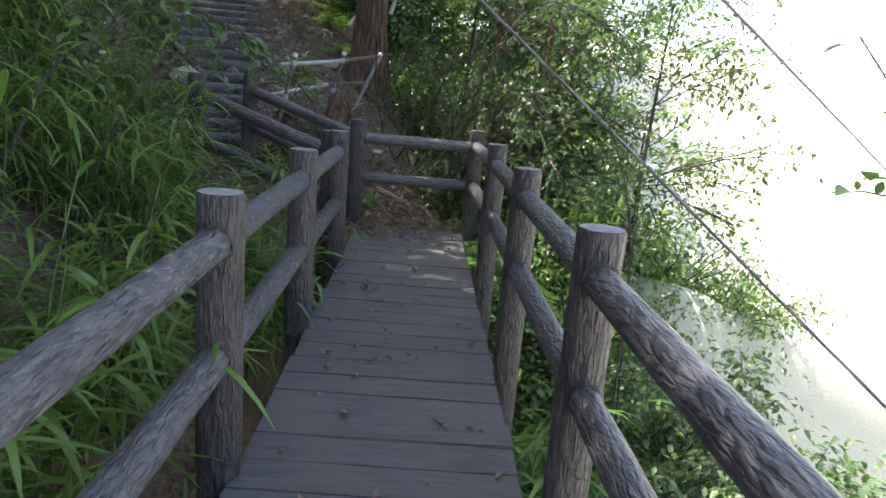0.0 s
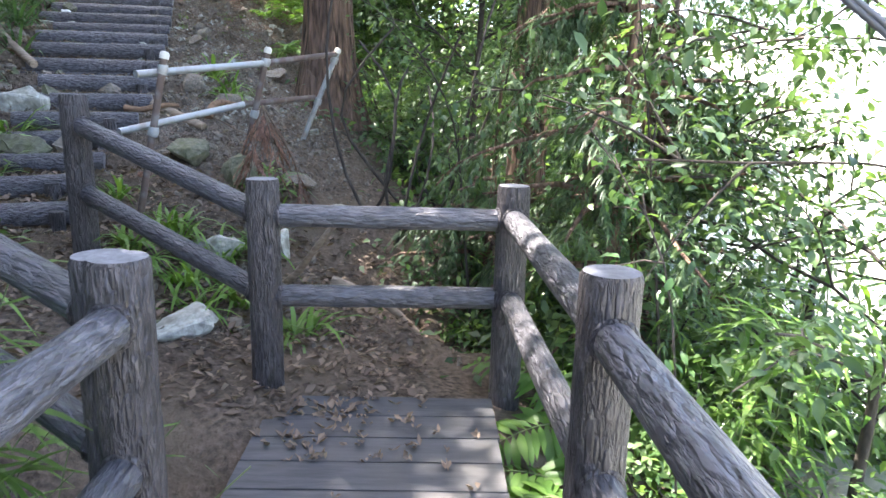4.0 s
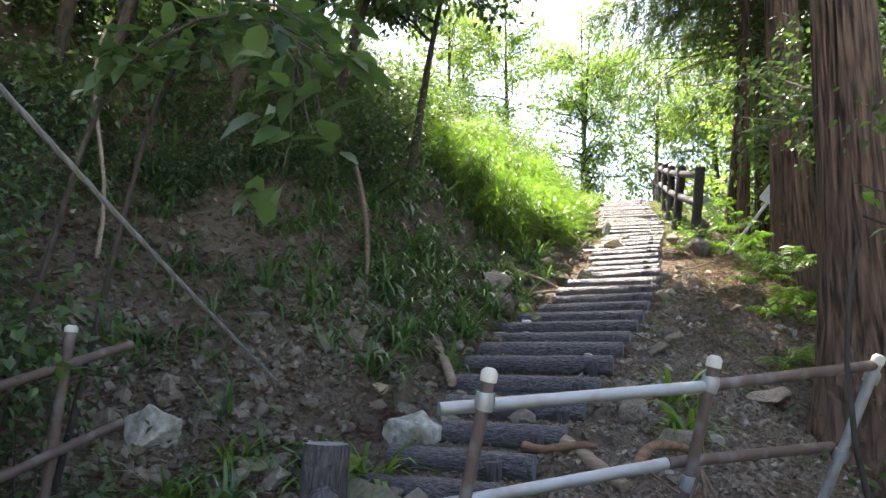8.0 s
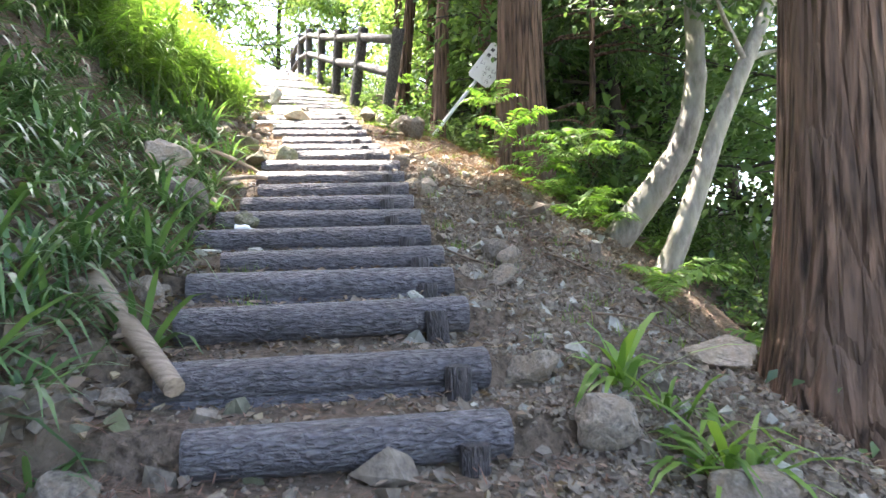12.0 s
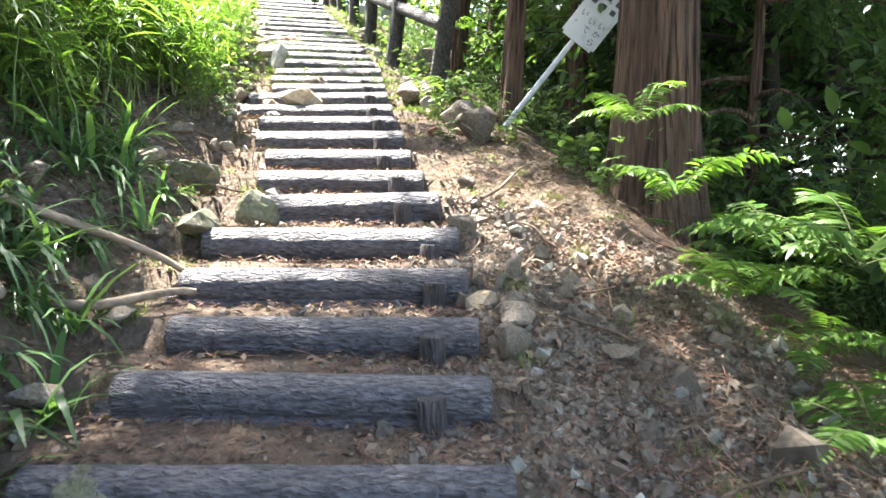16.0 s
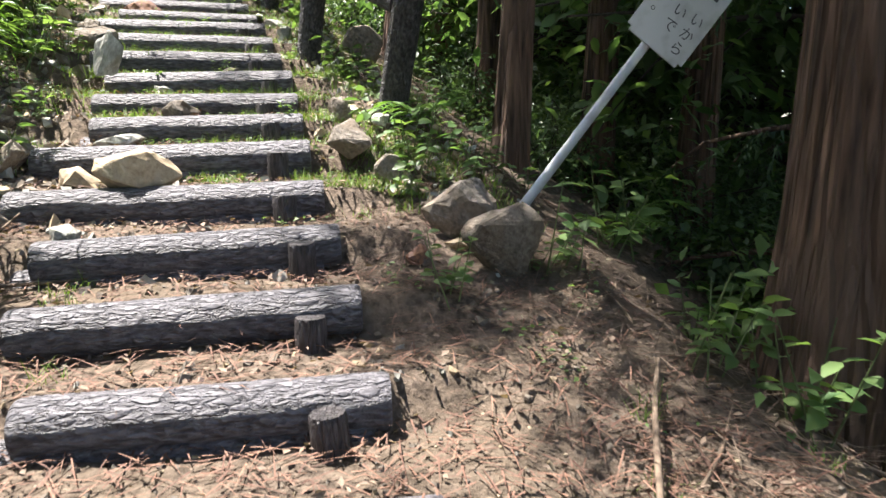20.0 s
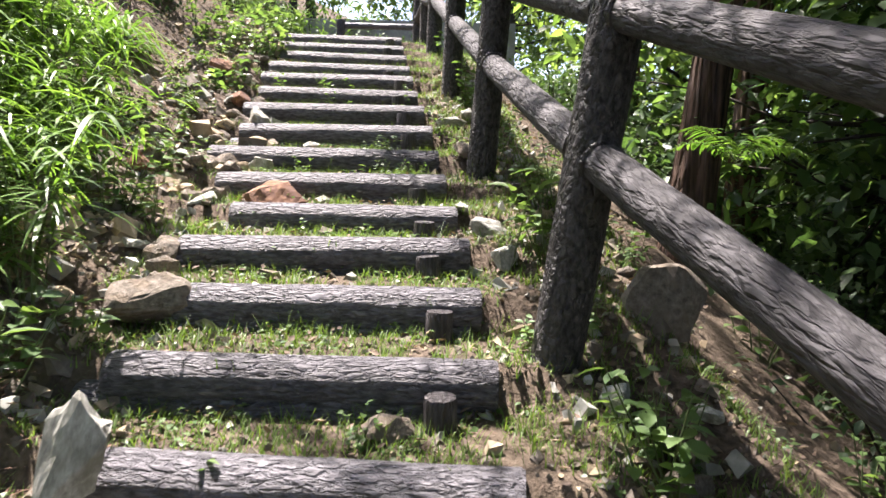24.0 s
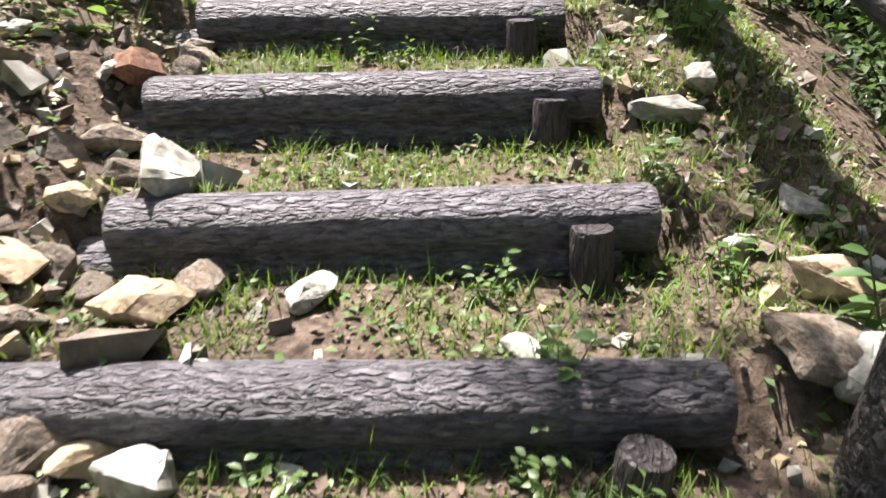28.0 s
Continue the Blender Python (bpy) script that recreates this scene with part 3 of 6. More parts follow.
bridge = thing("footbridge", pose(0.68, -4.0, 0), "grey cast-plank footbridge deck strewn with dead leaves", "footbridge")
beam = Sheet()
for bx in (-0.36, 0.36):
    box = np.array([(sx, sy, sz) for sz in (-0.26, -0.058) for sy in (0.0, 8.6) for sx in (bx - 0.08, bx + 0.08)])
    beam.add(box, [(0, 2, 3, 1), (4, 5, 7, 6), (0, 1, 5, 4), (2, 6, 7, 3), (0, 4, 6, 2), (1, 3, 7, 5)])
part("beam", beam.mesh("beam", M_CONCRETE, smooth=False), bridge)


def plank_mesh(name, w, d, h, seed):
    bm = bmesh.new()
    bmesh.ops.create_cube(bm, size=1)
    bmesh.ops.scale(bm, vec=(w, d, h), verts=bm.verts)
    bmesh.ops.subdivide_edges(bm, edges=[e for e in bm.edges if abs(e.verts[0].co.x - e.verts[1].co.x) > 0.5], cuts=5)
    bmesh.ops.bevel(bm, geom=[e for e in bm.edges if abs(e.verts[0].co.y - e.verts[1].co.y) < 1e-4 and abs(e.verts[0].co.z - e.verts[1].co.z) < 1e-4], offset=0.006, segments=2, affect="EDGES")
    rs = random.Random(seed)
    for v in bm.verts:
        v.co.z += rs.uniform(-0.002, 0.002)
        v.co.y += rs.uniform(-0.002, 0.002)
    me = bpy.data.meshes.new(name)
    bm.to_mesh(me)
    bm.free()
    me.materials.append(M_PLANK)
    return me


plank_meshes = [plank_mesh("plank", 1.11, 0.2098, 0.055, s) for s in range(4)]
rp = random.Random(3)
for k in range(41):
    part("plank", plank_meshes[k % 4], bridge, pose(rp.uniform(-0.008, 0.008), 0.105 + 0.211 * k, -0.03 + rp.uniform(-0.003, 0.003), 0, rp.uniform(-0.2, 0.2), rp.uniform(-0.3, 0.3)))

# ---- the steps ----
LOG_R = 0.084
WIDTH = [0.9, 1.0, 1.1, 1.05, 1.0, 1.0, 1.0, 1.05, 1.24, 1.3, 1.36, 1.25, 1.5, 1.47, 1.36, 1.25, 1.3, 1.3, 1.0, 1.05, 1.0, 1.1, 1.1, 1.3, 1.3, 1.12, 1.14, 1.16, 1.24, 1.16, 1.26, 1.1, 1.25, 1.4, 1.32, 1.36, 1.3, 1.35, 1.35, 1.3, 1.35, 1.35]
log_meshes = {}
stake_meshes = [log_mesh("stake", 0.42, 0.052, 70 + s, M_POST, True, 10, 14, M_POST) for s in range(3)]
rl = random.Random(5)
LOG_RIGHT, LOG_TURN = [], []
for k, (ly, lz, lw) in list(enumerate(zip(LOG_Y, LOG_Z, WIDTH)))[1:]:
    turn = float(np.interp(ly, TURN_Y, TURN)) + rl.uniform(-1, 1)
    key = (round(lw * 20) / 20, k % 3)
    if key not in log_meshes:
        log_meshes[key] = log_mesh("log", key[0], LOG_R, 90 + len(log_meshes))
    right = Vector((RIGHT_X[k], LOG_END_Y[k], lz - LOG_R))
    way = Matrix.Rotation(radians(turn), 3, "Z") @ Vector((1, 0, 0))
    left = right - way * key[0] - Vector((0, 0, 0.02))
    step = thing("log_step", span(left, right + Vector((0, 0, rl.uniform(-0.015, 0.015)))), "dark grey cast-concrete log step with pressed bark ridges", "step", "log steps up the slope")
    part("log", log_meshes[key], step)
    stake_x = key[0] - rl.uniform(0.14, 0.2)
    part("stake", stake_meshes[k % 3], step, pose(stake_x, -LOG_R - 0.04, LOG_R - 0.485 + rl.uniform(-0.02, 0.02), rl.uniform(-4, 4), rl.uniform(-4, 4), rl.uniform(0, 360)))
    if k > 22 or (k > 6 and k % 2 == 0):
        part("base_log", log_meshes[key], step, pose(rl.uniform(-0.12, -0.03), 0.0, -0.1))
    LOG_RIGHT.append(right)
    LOG_TURN.append(turn)

# ---- railing beside the upper steps ----
FP = [(-4.64, 17.08, 4.9), (-5.46, 18.77, 5.53), (-6.3, 20.5, 6.22), (-7.15, 22.2, 6.9), (-7.95, 23.9, 7.4), (-8.8, 25.6, 7.6)]
fence_posts = [((-3.98, 16.2, 3.95), (-3.6, 15.72, 5.68))] + [((x - lean * 0.3, y, z - 0.4), (x + lean, y, z + 1.32)) for (x, y, z), lean in zip(FP, (0.17, 0.08, 0.03, 0.02, 0.0, 0.02))]
railing("stair_railing", fence_posts, [0.64, 0.91], "weathered dark cast-concrete log railing beside the steps", "stair railing", 0.088, 0.068, M_OLD_POST, M_OLD_RAIL)

# ---- trees ----


def curve(points, n):
    """A smooth line through a few points."""
    p = np.asarray(points, float)
    t = np.concatenate([[0], np.cumsum(np.linalg.norm(np.diff(p, axis=0), axis=1))])
    u = np.linspace(0, t[-1], n)
    out = np.stack([np.interp(u, t, p[:, k]) for k in range(3)], 1)
    for _ in range(2):
        out[1:-1] = (out[:-2] + 2 * out[1:-1] + out[2:]) / 4
    return out


def limb_path(start, way, length, droop, rs, n=6):
    u = np.linspace(0, 1, n)[:, None]
    p = np.asarray(start) + np.asarray(way) * length * u - np.array([0, 0, 1.0]) * droop * length * u**2
    return p + rs.normal(0, 0.03 * length, (n, 3)) * u


def spread_leaves(sheet, path, count, reach, leaf, rs, start=0.25, flat=0.5, near=False):
    """Leaves on short twigs round a limb."""
    t = rs.uniform(start, 1.0, count)
    n = len(path) - 1
    i = np.minimum((t * n).astype(int), n - 1)
    base = path[i] + (path[i + 1] - path[i]) * (t * n - i)[:, None]
    twig = unit(rs.normal(0, 1, (max(count // 9, 1), 3)) * [1, 1, flat])
    pick = rs.randint(0, len(twig), count)
    off = twig[pick] * (rs.uniform(0.15, 1.0, count) * reach)[:, None] + rs.normal(0, 0.06 * reach + 0.02, (count, 3))
    way = unit(twig[pick] * 0.8 + rs.normal(0, 0.6, (count, 3)) * [1, 1, 0.5] - [0, 0, 0.25])
    up = unit(np.array([0, 0, 1.0]) + rs.normal(0, 0.35, (count, 3)))
    size = leaf * rs.uniform(0.6, 1.25, count)
    (sheet.blades if near else sheet.leaves)(base + off, way, up, size, size * rs.uniform(0.42, 0.6, count), 0.12, 0.25)


def broadleaf_tree(name, trunk, r, limbs, leaves, leaf, reach, label, mat=None, bark=None, seed=0, droop=0.15, low=0.35, length=(1.2, 2.4), aim=None, category="tree", twigs=True, near=True):
    """A tapered, bent trunk with limbs and a crown of single leaves. aim: a direction towards which the limbs lean."""
    rs = np.random.RandomState(seed + 100)
    base = Vector(trunk[0])
    path = curve(np.asarray(trunk, float) - trunk[0], 14)
    wood, crown = Sheet(), Sheet()
    radii = r * np.linspace(1, 0.25, 14)
    radii[0] *= 1.25
    wood.tube(path, radii, 12, 0.06)
    for k in range(limbs):
        u = rs.uniform(low, 1.0)
        i = min(int(u * 13), 12)
        a = rs.uniform(0, 2 * np.pi)
        way = np.array([np.cos(a), np.sin(a), rs.uniform(0.05, 0.7)])
        if aim is not None:
            way = way + np.asarray(aim)
        way = unit(way)
        lp = limb_path(path[i], way, rs.uniform(*length), droop, rs)
        wood.tube(lp, np.linspace(radii[i] * 0.42, 0.006, 6), 6)
        for _ in range(3 if twigs else 0):
            j = rs.randint(1, 5)
            tw = limb_path(lp[j], unit(way + rs.normal(0, 0.7, 3)), reach * rs.uniform(0.7, 1.4), 0.2, rs, 4)
            wood.tube(tw, np.linspace(0.008, 0.003, 4), 4)
            spread_leaves(crown, tw, leaves // (5 * limbs), reach * 0.5, leaf, rs, near=near)
        spread_leaves(crown, lp, leaves * 2 // (5 * limbs) + 1, reach, leaf, rs, near=near)
    tree = thing(name, Matrix.Translation(base), label, category)
    part("trunk", wood.mesh("trunk", bark or M_BARK), tree)
    part("crown", crown.mesh("crown", mat or M_LEAF), tree)
    return tree


def cedar_sprays(sheet, path, count, size, rs, start=0.15):
    """Hanging flat sprays of short scale-leaf shoots."""
    n = len(path) - 1
    for _ in range(count):
        t = rs.uniform(start, 1)
        i = min(int(t * n), n - 1)
        p = path[i] + (path[i + 1] - path[i]) * (t * n - i)
        side = unit(np.cross(path[-1] - path[0], [0, 0, 1])) * rs.choice([-1, 1])
        way = unit(side * rs.uniform(0.4, 1.0) + unit(path[-1] - path[0]) * rs.uniform(0.2, 1.0) + [0, 0, rs.uniform(-1.0, -0.1)])
        L = size * rs.uniform(0.6, 1.3)
        m = 34
        u = rs.uniform(0.05, 1, m)
        axis = p + way * L * u[:, None] - np.array([0, 0, 1]) * (0.35 * L * u**2)[:, None]
        sd = unit(np.cross(way, [0, 0, 1.0]))
        w2 = unit(way * 0.9 + sd * rs.choice([-1, 1], m)[:, None] * rs.uniform(0.3, 1.0, m)[:, None] + rs.normal(0, 0.25, (m, 3)))
        ln = L * rs.uniform(0.16, 0.34, m) * (1.15 - 0.6 * u)
        sheet.straps(axis, w2, ln, 0.013 + 0.02 * ln, 0.35, 3)


def cedar(name, base, top, r, limbs, low, label, seed, length=(1.4, 2.8), sprays=16, size=0.34, flare=1.35, aim=None):
    rs = np.random.RandomState(seed + 500)
    base, top = np.asarray(base, float), np.asarray(top, float)
    u = np.linspace(0, 1, 22) ** 1.6
    path = (top - base) * u[:, None]
    wood, crown = Sheet(), Sheet()
    radii = r * (1 - 0.8 * u) * (1 + (flare - 1) * np.exp(-u * np.linalg.norm(top - base) / 0.6))
    sides = 48
    ang = np.linspace(0, 2 * np.pi, sides, endpoint=False)
    flutes = 1 + 0.035 * np.sin(5 * ang + seed) + 0.03 * np.sin(9 * ang + 2 * seed) + 0.02 * np.sin(14 * ang) + rs.uniform(-0.022, 0.022, (22, sides))
    ring = path[:, None] + (radii[:, None] * flutes)[..., None] * np.stack([np.cos(ang), np.sin(ang), 0 * ang], -1)[None]
    k = np.arange(sides)
    wood.add(ring.reshape(-1, 3), np.concatenate([np.stack([i * sides + k, i * sides + (k + 1) % sides, (i + 1) * sides + (k + 1) % sides, (i + 1) * sides + k], 1) for i in range(21)]))
    h = np.linalg.norm(top - base)
    for _ in range(limbs):
        v = rs.uniform(low / h, 0.98)
        a = rs.uniform(0, 2 * np.pi)
        way = np.array([np.cos(a), np.sin(a), rs.uniform(-0.05, 0.35)])
        if aim is not None:
            way += np.asarray(aim)
        lp = limb_path((top - base) * v, unit(way), rs.uniform(*length) * (1.1 - 0.7 * v), 0.28, rs)
        wood.tube(lp, np.linspace(0.035 * (1.2 - v), 0.006, 6), 5)
        cedar_sprays(crown, lp, sprays, size, rs)
    tree = thing(name, Matrix.Translation(Vector(base)), label, "tree")
    part("trunk", wood.mesh("trunk", M_CEDAR), tree)
    part("crown", crown.mesh("crown", M_CEDARLEAF), tree)
    return tree


def on_ground(x, y, sink=0.1):
    return (x, y, ground_at(x, y) - sink)


def rise(x, y, h, lean=(0, 0)):
    b = on_ground(x, y, 0.15)
    return [b, (b[0] + lean[0] * 0.4, b[1] + lean[1] * 0.4, b[2] + h * 0.5), (b[0] + lean[0], b[1] + lean[1], b[2] + h)]


b = on_ground(-0.28, 9.6, 0.25)
cedar("cedar", b, (b[0] + 0.1, b[1] + 0.2, b[2] + 17), 0.26, 40, 5.5, "tall cedar with red-brown fluted bark beside the pipe rail", 1, (1.5, 3.0), flare=2.0)
b = on_ground(-1.84, 14.49, 0.3)
cedar("cedar", b, (b[0], b[1], b[2] + 16), 0.3, 64, 6.5, "tall cedar with peeling red bark beside the steps", 2, (1.8, 3.2), 22, 0.42, flare=1.7, aim=(-0.3, 0.45, 0))
b = on_ground(-3.15, 16.35, 0.25)
cedar("cedar", b, (b[0] + 0.5, b[1] + 0.3, b[2] + 11), 0.11, 90, 5.0, "slender cedar behind the leaning sign", 3, (3.0, 4.4), 26, 0.48, aim=(-1.2, -0.75, 0.1))
b = on_ground(1.85, 8.0, 0.25)
cedar("cedar", b, (b[0] + 0.2, b[1] + 0.3, b[2] + 15), 0.2, 30, 3.6, "grey-barked cedar below the bridge end", 4, (1.4, 2.8))
b = on_ground(2.55, 8.4, 0.25)
cedar("cedar", b, (b[0] + 0.35, b[1] + 0.2, b[2] + 11), 0.085, 34, 2.0, "slender young cedar below the bridge end", 5, (0.9, 1.9), 14, 0.3)
b = on_ground(-4.3, 19.2, 0.25)
cedar("cedar", b, (b[0] + 0.9, b[1] + 0.4, b[2] + 10), 0.13, 90, 4.6, "dark cedar trunk behind the stair railing", 6, (3.2, 4.8), 22, 0.44, aim=(-1.0, -0.6, 0))
for n, (tx, ty) in enumerate([(-0.2, 18.5), (-2.2, 22.6), (1.4, 19.5)]):
    b = on_ground(tx, ty, 0.25)
    cedar("cedar", b, (b[0] + 0.2, b[1], b[2] + 13), 0.17, 34, 1.5, "shaded cedar on the slope below the steps", 20 + n, (1.4, 3.0), 12, 0.4)

# Paired grey trunks leaning out over the slope.
broadleaf_tree("leaning_tree", [(-1.25, 12.32, 2.0), (-0.89, 12.3, 2.55), (-0.63, 12.3, 2.79), (-0.41, 12.3, 3.1), (-0.29, 12.3, 3.4), (-0.25, 12.3, 3.85), (-0.3, 12.4, 4.6), (-0.1, 12.7, 6.2)], 0.145, 8, 2600, 0.09, 0.5, "pale smooth-barked tree leaning out from the slope", seed=1, low=0.7, bark=M_BARK)
broadleaf_tree("leaning_tree", [(-0.78, 11.98, 1.75), (-0.47, 12.0, 2.46), (-0.33, 12.0, 2.84), (-0.23, 12.0, 3.21), (-0.09, 12.0, 3.54), (0.25, 12.1, 4.2), (0.7, 12.4, 5.6)], 0.11, 8, 2600, 0.09, 0.5, "pale smooth-barked tree leaning out from the slope", seed=2, low=0.55, bark=M_BARK)

# Broad-leaved trees over the bridge, on the bank and down the slope.
WOOD = [
    (-3.4, 2.2, 6.0, (1.6, 0.6), 0.09, 16, 9000, 0.11, (0.6, 0, 0)),
    (-6.4, 6.2, 5.0, (1.6, -0.4), 0.08, 22, 9000, 0.11, (1.0, -0.2, -0.1)),
    (-7.0, 9.0, 5.0, (1.4, -0.3), 0.08, 20, 8000, 0.11, (0.9, -0.2, -0.1)),
    (-5.4, 4.2, 4.6, (1.4, 0.2), 0.07, 22, 8000, 0.11, (0.9, 0.2, -0.1)),
    (-3.6, -1.6, 6.0, (1.6, 0.6), 0.09, 16, 8000, 0.11, (0.6, 0.2, 0)),
    (-6.6, 11.4, 4.5, (0.8, 0), 0.08, 14, 7000, 0.1, (0.3, 0, 0)),
    (1.35, 8.9, 4.6, (0.2, -0.2), 0.045, 18, 7000, 0.07, (0.2, 0, 0.2)),
    (2.5, 6.4, 4.4, (0.1, -0.2), 0.04, 20, 6000, 0.07, (0, 0, 0)),
    (2.9, 4.2, 3.1, (0.1, 0), 0.03, 16, 4000, 0.07, (0, 0, 0)),
    (3.0, 2.0, 2.2, (0, 0), 0.03, 16, 3600, 0.085, (0, 0, 0)),
    (3.2, 0.2, 2.0, (0, 0), 0.03, 14, 2600, 0.085, (0, 0, 0)),
    (3.2, 8.6, 5.0, (0, 0), 0.05, 18, 5000, 0.08, (0, 0, 0)),
    (3.3, 5.4, 2.3, (0, 0), 0.04, 16, 3500, 0.07, (0, 0, 0)),
    (2.6, 11.4, 7.0, (0, -0.2), 0.07, 22, 9000, 0.1, (0, 0, 0)),
    (3.3, 2.9, 1.9, (-0.1, 0.1), 0.03, 18, 4800, 0.095, (0, 0, 0)),
    (3.3, 1.1, 2.0, (-0.1, 0), 0.03, 16, 3600, 0.1, (0, 0.1, 0)),
    (3.3, -0.5, 2.3, (0, 0.2), 0.03, 14, 2600, 0.1, (0, 0.2, 0)),
    (3.6, 1.9, 2.0, (0, 0), 0.03, 16, 3600, 0.1, (0, 0, 0)),
    (-6.2, 7.9, 3.8, (2.0, 0), 0.07, 22, 9000, 0.11, (0.7, -0.2, -0.1)),
    (-6.9, 9.9, 4.0, (2.0, -0.2), 0.07, 20, 8000, 0.11, (0.6, -0.3, -0.1)),
    (-5.9, 6.3, 3.6, (2.0, 0.2), 0.06, 22, 8000, 0.11, (0.7, 0.1, -0.1)),
]
for n, (tx, ty, th, lean, tr, limbs, count, size, aim) in enumerate(WOOD):
    # Sun and shade painted by place: brighter leaf copy for trees out right.
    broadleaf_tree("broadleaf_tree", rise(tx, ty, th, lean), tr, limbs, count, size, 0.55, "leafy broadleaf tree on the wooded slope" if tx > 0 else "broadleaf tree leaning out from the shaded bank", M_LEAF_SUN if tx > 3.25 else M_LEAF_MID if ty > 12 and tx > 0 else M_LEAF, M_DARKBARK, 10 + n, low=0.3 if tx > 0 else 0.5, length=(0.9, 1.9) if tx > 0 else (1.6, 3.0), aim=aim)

# Taller trees whose crowns shade the bridge and the lower steps.
shade = [broadleaf_tree("shade_tree", [(0, 0, 0), (0.9, 0.1, 4.0), (2.6, 0.3, 8.0)], 0.11, 26, 9000, 0.18, 0.95, "tall broadleaf tree leaning out from the bank", M_LEAF, M_DARKBARK, 60 + k, low=0.5, length=(2.2, 4.2), aim=(0.5, 0, 0), near=False) for k in range(2)]
SHADE = [(-6.4, 3.6), (-7.2, 7.0), (-8.4, 10.4), (-6.2, 0.4), (-5.6, -3.2), (-4.2, -6.5), (-10.0, 12.8), (-9.0, 4.8), (-6.6, 5.6), (-8.6, 8.4), (-7.6, 9.8), (-9.9, 11.2), (-7.0, 3.0), (-10.6, 9.0)]
for k, (tx, ty) in enumerate(SHADE):
    at = Matrix.Translation(on_ground(tx, ty, 0.3)) @ pose(0, 0, 0, 0, 0, (67 * k) % 50 - 25)
    if k < 2:
        shade[k].matrix_basis = at
    else:
        copy_thing(shade[k % 2], at)

# Woods round the place; leaf colour carries sun above the steps, shade downslope.
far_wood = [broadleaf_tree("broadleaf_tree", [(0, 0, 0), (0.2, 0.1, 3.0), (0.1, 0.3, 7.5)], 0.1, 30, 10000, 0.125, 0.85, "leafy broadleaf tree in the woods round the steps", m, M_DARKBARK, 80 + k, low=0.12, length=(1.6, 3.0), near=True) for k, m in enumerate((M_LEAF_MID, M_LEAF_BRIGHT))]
BIG = [(4.0, 18.5), (3.0, 22.5), (1.5, 26.5), (-3.6, 30.5), (0.2, 28.5)]
FAR = BIG + [(2.4, 14.2), (2.6, 16.8), (0.4, 18.2), (-0.3, 17.0), (-0.7, 19.0), (-0.7, 20.8), (-2.2, 23.8), (-1.5, 19.8), (0.3, 21.2), (-2.6, 21.8), (-1.0, 23.6), (-3.6, 24.0), (-2.2, 26.2), (-4.4, 27.6), (-5.6, 29.2), (-2.8, 28.6), 
             (-21.0, 21.0), (-20.0, 27.0), (-16.0, 34.0), (-10.0, 35.0), (-5.0, 33.0), (-23.0, 32.0), (-1.0, 30.5), (-14.5, 30.5), (-9.0, 32.0), (-17.5, 29.0), (-13.2, 36.0)]
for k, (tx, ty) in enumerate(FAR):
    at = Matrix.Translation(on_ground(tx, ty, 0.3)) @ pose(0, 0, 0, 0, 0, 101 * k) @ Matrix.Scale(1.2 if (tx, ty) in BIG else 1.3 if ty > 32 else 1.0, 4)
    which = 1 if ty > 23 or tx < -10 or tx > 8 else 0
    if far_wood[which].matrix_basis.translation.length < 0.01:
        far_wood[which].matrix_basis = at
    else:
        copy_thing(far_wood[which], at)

# A low cedar whose sprays hang behind the landing.
for n, (tx, ty, h) in enumerate([(2.3, 5.9, 5.2), (2.8, 7.0, 5.8), (2.0, 5.4, 3.6)]):
    b = on_ground(tx, ty, 0.2)
    cedar("young_cedar", b, (b[0] + 0.1, b[1] + 0.1, b[2] + h), 0.05, 34, 0.8, "young cedar with drooping sprays below the landing", 50 + n, (0.7, 1.4), 12, 0.28)
for n, (tx, ty) in enumerate([(-3.3, 18.0), (-3.9, 20.6), (-5.0, 22.4), (-2.5, 17.0), (-1.9, 16.6)]):
    b = on_ground(tx, ty, 0.25)
    cedar("cedar", b, (b[0] + 0.3, b[1], b[2] + 11), 0.12, 40, 3.4, "dark cedar on the slope behind the stair railing", 60 + n, (1.3, 2.6), 16, 0.4)
b = on_ground(1.4, 7.0, 0.2)
cedar("young_cedar", b, (b[0] + 0.1, b[1] + 0.1, b[2] + 2.3), 0.045, 26, 0.5, "low young cedar with drooping sprays behind the landing", 40, (0.6, 1.2), 12, 0.26)
b = on_ground(-0.9, 15.6, 0.2)
cedar("young_cedar", b, (b[0] + 0.1, b[1] + 0.1, b[2] + 6.0), 0.06, 40, 1.0, "young cedar with drooping sprays on the slope", 41, (0.8, 1.8), 12, 0.3)


# A dead brown spray caught on the pipe rail.
rs_dead = np.random.RandomState(4)
wood, crown = Sheet(), Sheet()
for k in range(5):
    lp = limb_path((0, 0, 0), unit([rs_dead.uniform(-0.5, 0.6), rs_dead.uniform(-0.6, 0.1), -0.8]), rs_dead.uniform(0.35, 0.6), 0.2, rs_dead)
    wood.tube(lp, np.linspace(0.008, 0.003, 6), 5)
    cedar_sprays(crown, lp, 9, 0.2, rs_dead)
dead_branch = thing("dead_cedar_branch", pose(-0.42, 6.93, 1.4), "dead red-brown cedar branch hanging on the pipe rail", "branch")
part("stem", wood.mesh("stem", M_TWIG), dead_branch)
part("foliage", crown.mesh("foliage", M_NEEDLE), dead_branch)


